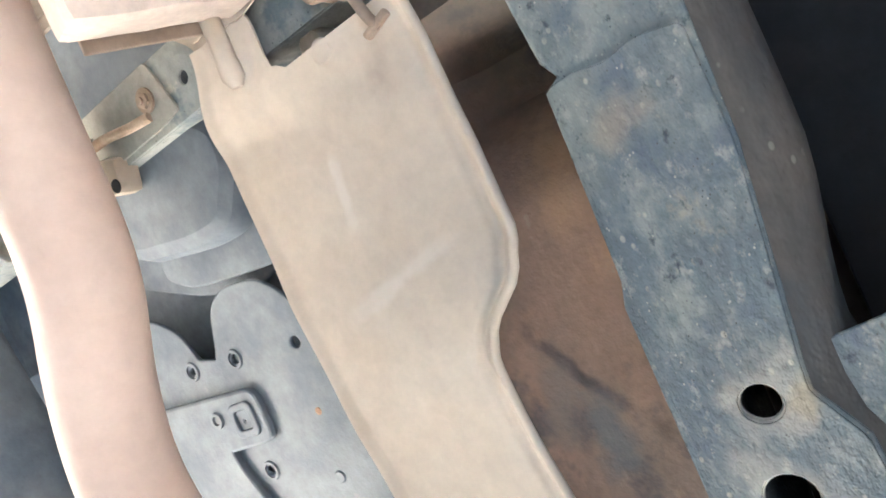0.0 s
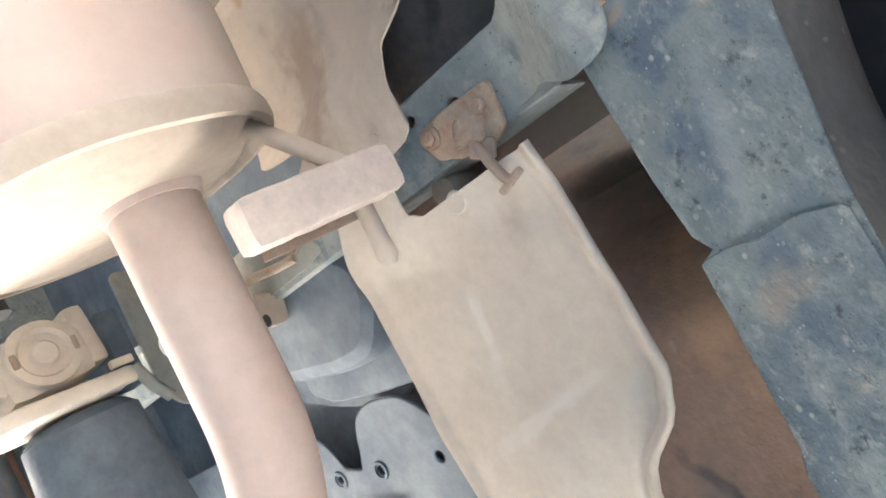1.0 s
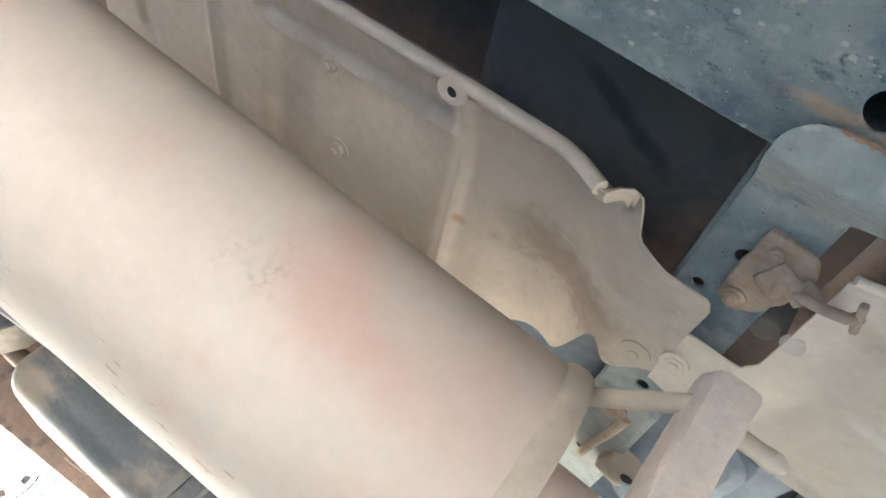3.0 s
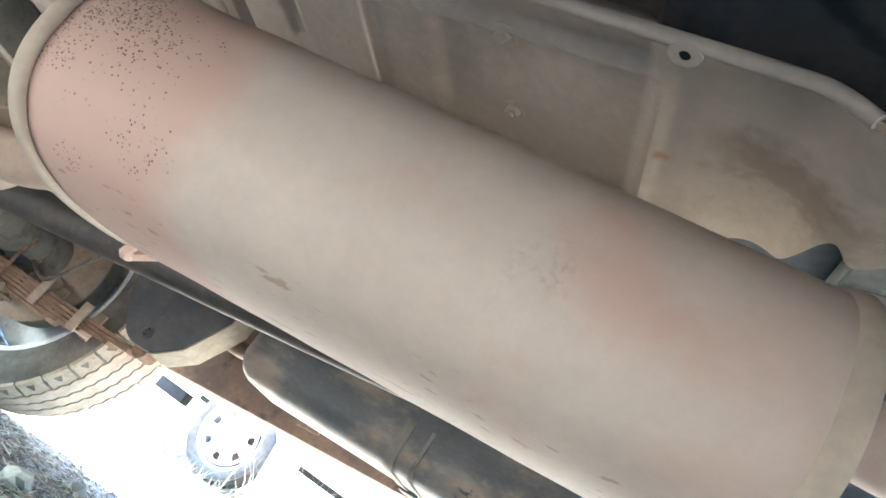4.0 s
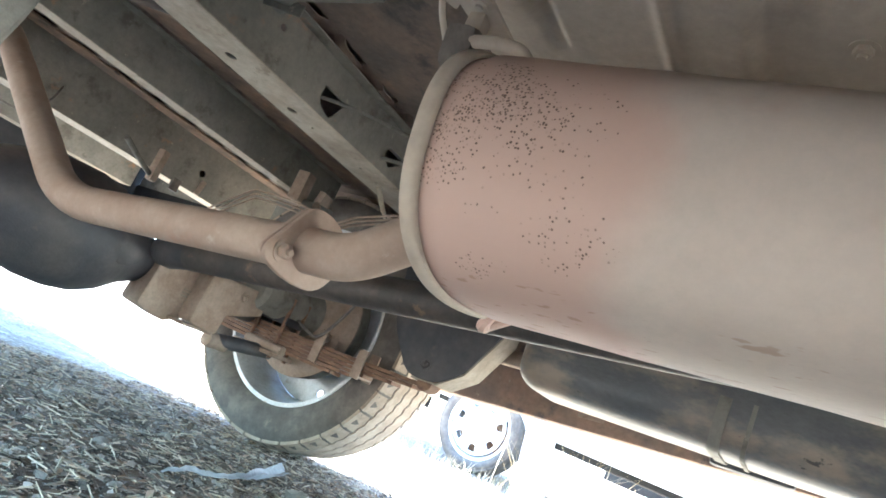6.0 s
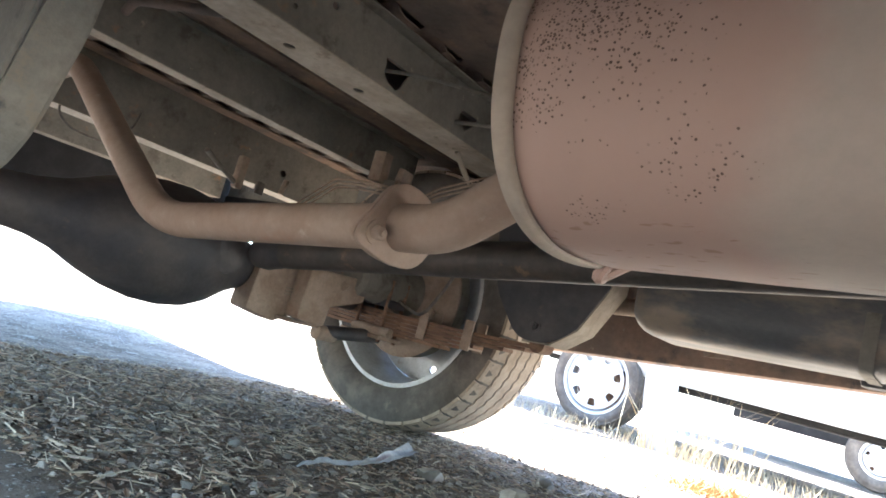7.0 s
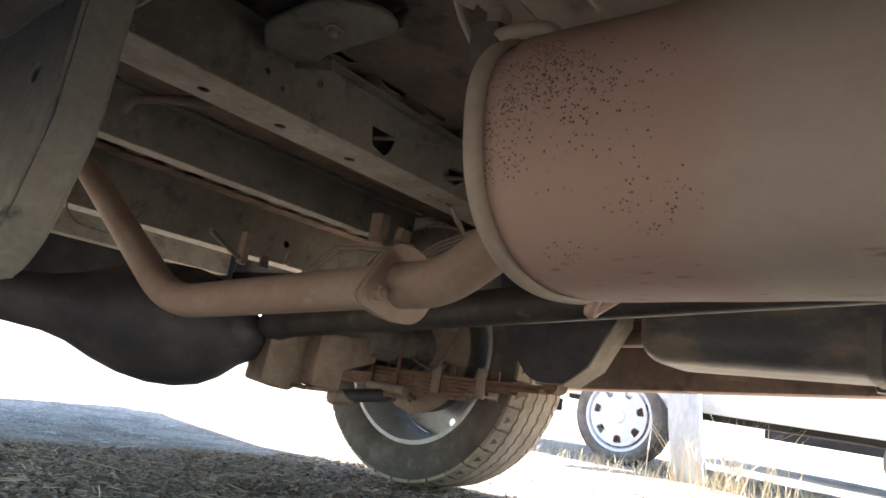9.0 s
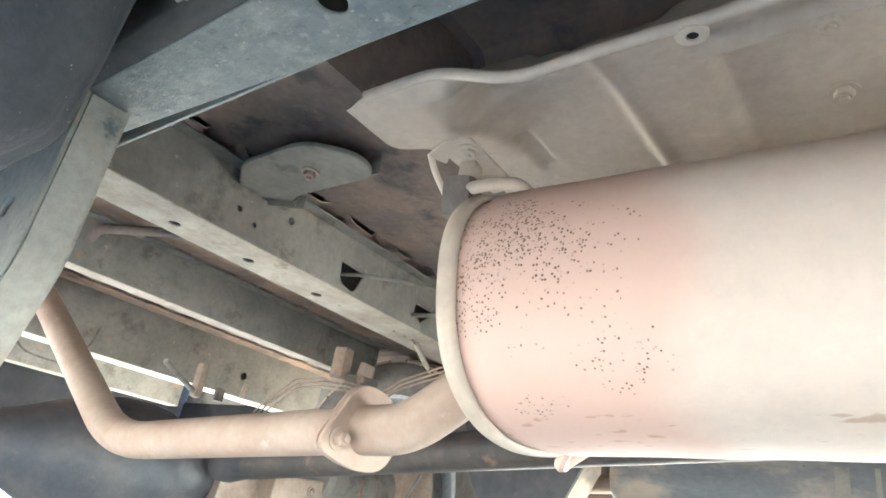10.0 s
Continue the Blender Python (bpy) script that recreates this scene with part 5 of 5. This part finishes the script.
def build_wheel(cx, cy, cz, side, R, rim_r, width, label, tyre_mat, rim_mat, spokes=0, blocks=56, tread_mat=None):
    """A tyre on a rim; side is the y direction of its outer face."""
    e = thing("wheel", (cx, cy, cz - R), label, "wheel")
    h = width / 2
    prof = [(-h * 0.72, rim_r), (-h * 0.86, rim_r + 0.012), (-h, rim_r + 0.35 * (R - rim_r)), (-h * 1.02, rim_r + 0.55 * (R - rim_r)), (-h * 0.96, R - 0.035), (-h * 0.86, R - 0.014), (-h * 0.7, R - 0.007), (0, R - 0.004),
            (h * 0.7, R - 0.007), (h * 0.86, R - 0.014), (h * 0.96, R - 0.035), (h * 1.02, rim_r + 0.55 * (R - rim_r)), (h, rim_r + 0.35 * (R - rim_r)), (h * 0.86, rim_r + 0.012), (h * 0.72, rim_r), (-h * 0.72, rim_r)]
    tyre = part("tyre", lathe(prof, (cx, cy, cz), "y", 72), tyre_mat, e)
    own = bmesh.new()
    n2 = 2 * blocks
    for q, (y0, y1) in enumerate(((-0.96, -0.62), (-0.56, -0.22), (-0.16, 0.16), (0.22, 0.56), (0.62, 0.96))):
        edge = []
        for k in range(n2):
            a = 2 * math.pi * (k + (0.62 if q in (0, 4) and k % 4 == 0 else 0.0)) / n2
            zig = 0.030 * h * (1 if k % 2 else -1)
            ya, yb = (y0 + (0 if q == 0 else zig / h)) * h, (y1 + (0 if q == 4 else zig / h)) * h
            row = []
            for y, up in ((ya, -0.012), (ya, 0.0), (yb, 0.0), (yb, -0.012)):
                r = R - 0.002 + up - 0.022 * max(0.0, abs(y) / h - 0.62) ** 1.5 * 4
                row.append(own.verts.new((cx + r * math.cos(a), cy + y, cz + r * math.sin(a))))
            edge.append(row)
        for k in range(n2):
            if q in (0, 4) and k % 4 == 0:
                continue
            a, b = edge[k], edge[(k + 1) % n2]
            for m in range(3):
                own.faces.new((a[m], a[m + 1], b[m + 1], b[m]))
            if q in (0, 4) and k % 4 in (1, 3):
                end = a if k % 4 == 1 else b
                own.faces.new(end)
    bmesh.ops.recalc_face_normals(own, faces=own.faces)
    part("tread", own, tread_mat or tyre_mat, tyre)
    s = side
    rp = [(-h * 0.80, rim_r + 0.012), (-h * 0.86, rim_r + 0.010), (-h * 0.86, rim_r - 0.006), (-h * 0.70, rim_r - 0.016), (-h * 0.2, rim_r - 0.035), (h * 0.2, rim_r - 0.035), (h * 0.70, rim_r - 0.016), (h * 0.86, rim_r - 0.006), (h * 0.86, rim_r + 0.010), (h * 0.80, rim_r + 0.012), (h * 0.66, rim_r - 0.002), (h * 0.2, rim_r - 0.028), (-h * 0.2, rim_r - 0.028), (-h * 0.66, rim_r - 0.002), (-h * 0.80, rim_r + 0.012)]
    rim = part("rim", lathe(rp, (cx, cy, cz), "y", 64), rim_mat, e)
    yd = cy + s * h * (0.78 if spokes else 0.45)
    n = spokes or 8
    holes = []
    for k in range(n):
        a = 2 * math.pi * (k + 0.3) / n
        if spokes:
            q = [(0.56, -0.10), (0.56, 0.10), (0.80, 0.15), (0.80, -0.15)]
            holes.append(rounded([(cx + rim_r * (u * math.cos(a) - w * math.sin(a)), cz + rim_r * (u * math.sin(a) + w * math.cos(a))) for u, w in q], 0.02))
        else:
            holes.append(ring(cx + rim_r * 0.77 * math.cos(a), cz + rim_r * 0.77 * math.sin(a), rim_r * 0.05))
    part("disc", plate(ring(cx, cz, rim_r - 0.03, n=48), holes, 0.012, 0.003, "xz", yd), rim_mat, rim)
    hub = 0.22 if spokes else 0.34
    part("hub_cap", lathe([(0, rim_r * hub), (s * 0.012, rim_r * hub * 0.97), (s * 0.018, rim_r * hub * 0.7), (s * 0.019, 0.01)], (cx, yd, cz), "y", 28), rim_mat, rim)
    return e


def build_drum():
    e = thing("brake_drum", (WX, 1.92, 0.3), "tan dusty brake backing plate and drum", "brake drum")
    part("backing_plate", lathe([(0, 0.05), (0.004, 0.235), (0.02, 0.262), (0.028, 0.262), (0.028, 0.05)], (WX, 1.84, WZ), "y", 40), M_TAN, e)
    part("drum", lathe([(0.028, 0.255), (0.10, 0.252), (0.105, 0.23), (0.105, 0.02)], (WX, 1.84, WZ), "y", 40), M_BEAM, e)
    part("cylinder", box((WX + 0.02, 1.815, 0.62), (0.11, 0.05, 0.055), (0, 0, 0), 0.012), M_RUST, e)
    part("adjuster", box((WX + 0.16, 1.82, 0.42), (0.05, 0.03, 0.035), (0, 20, 0), 0.008), M_TAN, e)
    part("tube_end", lathe([(-0.32, 0.058), (-0.30, 0.075), (-0.05, 0.078), (0.0, 0.10)], (WX, 1.84, WZ), "y", 28), M_BEAM, e)
    hose = smooth_path([(AX + 0.05, 1.81, 0.50), (-2.30, 1.74, 0.42), (-2.12, 1.66, 0.39), (-2.05, 1.66, 0.50), (-1.97, 1.66, 0.68), (-1.95, 1.66, 0.86)], 0.08)
    h = thing("brake_hose", (-2.1, 1.77, 0.38), "thin dusty brake hose by the spring", "hose")
    part("hose", tube(hose, 0.006, 10), M_WIRE, h)


def build_tank():
    e = thing("fuel_tank", (-0.4, 1.9, 0.55), "dark grey fuel tank with a steel strap and dust", "fuel tank")
    own = box((-0.35, 1.915, 0.695), (2.12, 0.36, 0.29), (0, -2.0, 0), 0.0)
    bmesh.ops.bevel(own, geom=own.edges[:], offset=0.085, segments=6, affect="EDGES", profile=0.5)
    part("body", own, M_TANK, e)
    for x in (-0.775, -0.70, 0.2):
        c = Vector((x, 1.915, 0.695 + 0.035 * (x + 0.35)))
        loop = [(c.x, c.y + dy, c.z + dz) for dy, dz in rounded([(-0.186, 0.0), (-0.186, -0.150), (0.186, -0.150), (0.186, 0.0)], [0.0, 0.085, 0.085, 0.0], 8)]
        own = bmesh.new()
        w = 0.016 if x < -0.76 else 0.006
        vs = [[own.verts.new((p[0] + d, p[1], p[2])) for d in (-w, w)] for p in loop]
        for a, b in zip(vs, vs[1:]):
            own.faces.new((a[0], a[1], b[1], b[0]))
        bmesh.ops.recalc_face_normals(own, faces=own.faces)
        bmesh.ops.solidify(own, geom=own.faces[:], thickness=0.003)
        part("strap", own, M_BEAM, e)
    part("drain_plug", bolt((-1.0, 1.90, 0.548), "z", 0.015, -0.012), M_TAN, e)
    p = thing("filler_hose", (-1.45, 1.95, 0.56), "dusty hose running back from the tank", "hose")
    part("hose", tube(smooth_path([(-1.36, 1.95, 0.615), (-1.56, 1.97, 0.60), (-1.9, 2.0, 0.62)], 0.05), 0.03, 14), M_TAN, p)


def build_lines():
    for k in range(3):
        e = thing("brake_line", (-2.2, 1.3, 0.75), "thin pale bent steel brake line", "brake line", "brake lines")
        dz, dx = 0.014 * k, 0.012 * k
        part("line", tube(smooth_path([(-2.56 + dx, 1.30, 0.655 - dz), (-2.52 + dx, 1.30, 0.687 - dz), (-2.368 + dx, 1.30, 0.780 - dz), (-2.238, 1.30, 0.779 - dz), (-2.10, 1.30, 0.768 - dz), (-1.96, 1.30, 0.735 - dz), (-1.925, 1.30, 0.752 - dz), (-1.885, 1.30, 0.776 - dz), (-1.74, 1.30, 0.815 - dz), (-1.5, 1.32, 0.87)], 0.02), 0.0036, 8), M_TAN, e)
    e = thing("line_clamp", (-2.2, 1.43, 0.80), "dusty steel clamp block below the bed beam", "clamp")
    part("post", box((-2.24, 1.375, 0.855), (0.05, 0.05, 0.11), (0, 0, 10), 0.005), M_TAN, e)
    part("block", box((-2.20, 1.45, 0.800), (0.07, 0.12, 0.055), (8, 0, 12), 0.012), M_BEAM, e)
    part("jaw", box((-2.18, 1.44, 0.845), (0.03, 0.06, 0.05), (0, 10, 12), 0.006), M_TAN, e)
    part("bolt", bolt((-2.16, 1.40, 0.805), "x", 0.012, 0.014), M_TAN, e)
    e = thing("drop_rod", (-1.83, 1.28, 0.80), "short pale steel rod below the bed beam", "rod")
    part("rod", tube([(-1.83, 1.275, 0.888), (-1.83, 1.33, 0.845), (-1.83, 1.378, 0.815)], lambda q: 0.0085 if q < 0.9 else 0.006, 10), M_FLANGE, e)
    e = thing("brake_cable", (-1.6, 0.95, 0.93), "thin grey cable through the beam's hole", "cable", "cables")
    part("cable", tube(smooth_path([(-1.95, 0.80, 0.93), (-1.70, 0.88, 0.94), (-1.50, 1.02, 0.925), (-1.0, 1.2, 0.90)], 0.1), 0.005, 8), M_BEAM, e)
    e = thing("brake_cable", (-1.6, 1.2, 0.93), "thin grey cable through the beam's hole", "cable", "cables")
    part("cable", tube(smooth_path([(-1.95, 1.10, 0.92), (-1.70, 1.16, 0.93), (-1.3, 1.25, 0.90)], 0.1), 0.006, 8), M_BEAM, e)
    e = thing("loose_wire", (-3.2, 0.75, 0.75), "loose looped dark wire below the bed", "wire")
    part("wire", tube(smooth_path([(-3.3, 0.72, 0.88), (-3.25, 0.68, 0.78), (-3.2, 0.72, 0.72), (-3.1, 0.84, 0.70), (-3.1, 0.9, 0.80), (-3.2, 0.95, 0.88)], 0.08), 0.004, 8), M_WIRE, e)
    e = thing("pipe_strut", (-2.2, 0.52, 0.96), "thin dark round strut between the bed beams", "strut")
    part("strut", tube(smooth_path([(-2.40, 0.49, 0.955), (-2.33, 0.478, 0.972), (-2.13, 0.570, 0.972), (-1.90, 0.70, 0.985)], 0.03), 0.013, 12), M_BED, e)
    e = thing("load_valve", (-2.7, 1.2, 0.70), "tan dusty valve bracket above the axle", "valve")
    part("body", box((-2.80, 1.20, 0.745), (0.035, 0.035, 0.13), (0, 0, 12), 0.010), M_TAN, e)
    part("arm", tube([(-2.80, 1.19, 0.70), (-2.76, 1.09, 0.73), (-2.72, 1.00, 0.76)], 0.010, 12), M_BEAM, e)
    part("link", box((-2.80, 1.30, 0.715), (0.012, 0.045, 0.05), (0, 0, 12), 0.004), M_WIRE, e)
    part("spring_arm", tube([(-2.74, 1.36, 0.715), (-2.74, 1.37, 0.775)], 0.011, 12), M_TAN, e)


# ---------------------------------------------------------------- parked vehicles, post, weeds
def build_car(x0, x1, y0, z0, clear, deep, wheels, label):
    e = thing("parked_car", ((x0 + x1) / 2, y0 + 0.85, z0), label, "car", "parked cars")
    sill = z0 + clear
    own = bmesh.new()
    sec = [(0.06, sill), (0.0, sill + 0.10), (0.0, sill + 0.5), (0.10, sill + 1.1), (0.35, sill + 1.2), (1.35, sill + 1.2), (1.6, sill + 1.1), (1.7, sill + 0.5), (1.7, sill + 0.1), (1.64, sill)]
    rows = []
    for x, k in ((x0, 0.0), (x0 + 0.06, 0.55), (x0 + 0.35, 1.0), (x1 - 0.35, 1.0), (x1 - 0.06, 0.55), (x1, 0.0)):
        rows.append([own.verts.new((x, y0 + y, z if z < sill + 0.6 else sill + 0.6 + (z - sill - 0.6) * k)) for y, z in sec])
    for a, b in zip(rows, rows[1:]):
        for q in range(len(sec)):
            own.faces.new((a[q], a[(q + 1) % len(sec)], b[(q + 1) % len(sec)], b[q]))
    own.faces.new(rows[0][::-1])
    own.faces.new(rows[-1])
    bmesh.ops.recalc_face_normals(own, faces=own.faces)
    part("body", own, M_WHITE, e)
    part("underbody", box(((x0 + x1) / 2 + 0.2, y0 + 0.85, sill + 0.03 - deep / 2), (x1 - x0 - 0.6, 1.45, deep), (0, 0, 0), 0.02), M_BLACK, e)
    part("tow_bar", box((x0 + 0.24, y0 + 0.2, sill - 0.10), (0.30, 0.12, 0.10), (0, 0, 0), 0.012), M_BLACK, e)
    for x, r, n, share in wheels:
        w = build_wheel(x, y0 + 0.10, z0 + r, -1, r, r * share, 0.22, "", M_RUB, M_ALLOY, n, 24)
        part("brake_drum", lathe([(-0.01, 0.02), (-0.01, r * 0.6), (0.05, r * 0.6), (0.05, 0.02)], (x, y0 + 0.14, z0 + r), "y", 24), M_RUST, e)
        for c in list(w.children):
            c.parent = e
            c.location = Vector(w.location) - Vector(e.location)
        bpy.data.objects.remove(w)


def build_post():
    e = thing("fence_post", (-2.15, 4.2, 0.06), "pale grey weathered post in dry grass", "post")
    own = box((-2.145, 4.2, 0.72), (0.20, 0.15, 1.55), (1, -7, 12), 0.012)
    bmesh.ops.subdivide_edges(own, edges=own.edges[:], cuts=3, use_grid_fill=True)
    for v in own.verts:
        v.co += 0.008 * noise.noise_vector(v.co * 5)
    part("shaft", own, M_POST, e)


def build_scrap():
    own = plate(rounded([(-1.055, 1.39), (-0.92, 1.43), (-0.79, 1.58), (-0.75, 1.83), (-0.87, 1.75), (-1.04, 1.56)], 0.01, 3), (), 0.010, 0.002, "xy", 0.014)
    bmesh.ops.subdivide_edges(own, edges=[g for g in own.edges if g.calc_length() > 0.05], cuts=14)
    for v in own.verts:
        v.co += 0.012 * noise.noise_vector(v.co * 23) * Vector((1, 1, 0.3)) + Vector((0, 0, ground_height(v.co.x, v.co.y)))
    tagged(part("board", own, M_BOARD), "flat broken whitish board lying on the soil", "board")
    pts = [(-1.74, 0.92), (-1.755, 1.0), (-1.74, 1.09), (-1.76, 1.2), (-1.81, 1.30), (-1.86, 1.42), (-1.90, 1.52)]
    own = bmesh.new()
    rows = []
    for k, (x, y) in enumerate(pts):
        w = 0.008 + 0.028 * (k / 6) ** 1.5
        rows.append([own.verts.new((x + dx * w + 0.004 * math.sin(5 * k), y, ground_height(x, y) + 0.016 + dz * w)) for dx, dz in ((-1, 0.2), (-0.3, 0.9 + 0.3 * math.sin(2.1 * k)), (0.4, 0.2), (1, 0.7 + 0.4 * math.cos(1.7 * k)))])
    for a, b in zip(rows, rows[1:]):
        for q in range(3):
            own.faces.new((a[q], a[q + 1], b[q + 1], b[q]))
    bmesh.ops.subdivide_edges(own, edges=own.edges[:], cuts=3, use_grid_fill=True)
    for v in own.verts:
        v.co += 0.006 * noise.noise_vector(v.co * 40)
    bmesh.ops.solidify(own, geom=own.faces[:], thickness=0.0012)
    tagged(part("plastic_strip", own, M_SCRAP), "crumpled strip of white plastic on the soil", "plastic strip")


# ---------------------------------------------------------------- assembly
build_ground()
build_rail()
build_rail(0.97)
build_hanger(0.105, "dusty spring hanger bracket below the near rail", False, -0.05)
build_hanger(1.74, "black spring hanger with a tan front flange", True)
build_crossmember()
build_rust_bracket()
build_floor()
build_bed_floor()
build_bed_beam(-1.905, -1.755, 0.89, [(-1.85, 0.436, 0.015), (-1.85, 0.64, 0.016), (-1.85, 0.867, 0.016), (-1.845, 0.95, 0.005), (-1.83, 1.17, 0.008), (-1.83, 1.22, 0.006), (-1.83, 1.26, 0.008)], [rounded([(0.842, 0.968), (0.935, 0.966), (0.912, 0.912), (0.898, 0.900), (0.850, 0.915)], 0.012), rounded([(1.160, 0.972), (1.240, 0.974), (1.234, 0.952), (1.190, 0.916), (1.150, 0.945)], 0.012), ring(0.52, 0.955, 0.008), ring(0.565, 0.935, 0.007), ring(0.66, 0.992, 0.010)], "dusty steel bed crossmember with holes")
build_bed_beam(-2.535, -2.47, 0.89, [(-2.50, 1.42, 0.008), (-2.50, 1.49, 0.008)], [], "dusty steel bed crossmember above the axle")
build_bed_beam(-3.38, -3.25, 0.795, [(-3.31, 0.62, 0.012)], [ring(1.700, 0.898, 0.020)], "dusty steel bed crossmember behind the axle", 2.2)
build_bed_beam(-4.70, -4.58, 0.835, [], [], "steel crossmember at the end of the bed", 2.2)
build_tongue_plate()
build_body()
build_mudguard()
build_exhaust()
build_hanger_block()
build_shield_rear()
build_shield_front()
build_tunnel_panels()
build_driveshaft()
build_axle()
build_leaf_spring()
build_wheel(WX, 1.985, WZ, 1, 0.548, 0.375, 0.35, "dusty black tyre on a silver steel rim", M_RUB, M_RIM, 0, 70, M_TREAD)
build_drum()
build_tank()
build_lines()
build_car(-3.65, 1.4, 4.40, -0.03, 0.46, 0.07, [(-2.66, 0.35, 7, 0.70), (0.3, 0.35, 7, 0.70)], "white parked car with alloy wheels in the sun")
build_car(-2.9, 2.6, 7.2, -0.02, 0.60, 0.30, [(-1.064, 0.30, 5, 0.56)], "white parked van with a steel wheel in the sun")
build_post()
build_scrap()
for k, (x, y, r) in enumerate(((-1.65, 1.32, 0.035), (-1.56, 1.8, 0.03), (-1.43, 1.40, 0.04), (-2.44, 1.05, 0.025), (-1.0, 1.55, 0.03), (-1.95, 0.9, 0.022), (-2.2, 1.3, 0.02))):
    stone((x, y), r, 3.1 * k, "rough grey-brown stone half sunk in the soil")

scatter("gravel", 26000, make_pebble, M_STONE, "small loose gravel on the soil", "gravel", 1)
scatter("straw", 14000, make_straw, M_STRAW, "scattered dry straw on the soil", "straw", 2)
scatter("leaf_litter", 17000, make_flake, M_LITTER, "small dry leaf flakes and crumbs on the soil", "litter", 6)
scatter("dry_weeds", 90, make_blade(-1.80, 4.1, 0.20, 0.15, 0.50, 1.1), M_WEED, "tall dry weeds round the post", "weeds", 3)
scatter("dry_stubble", 1200, make_blade(-1.6, 4.2, 1.2, 0.5, 0.12, 0.9), M_WEED, "short dry stubble before the parked cars", "grass", 5)
scatter("dry_grass", 420, make_blade(-1.36, 2.92, 0.11, 0.07, 0.10, 1.5), M_ORANGE, "low orange-brown dry grass", "grass", 4)
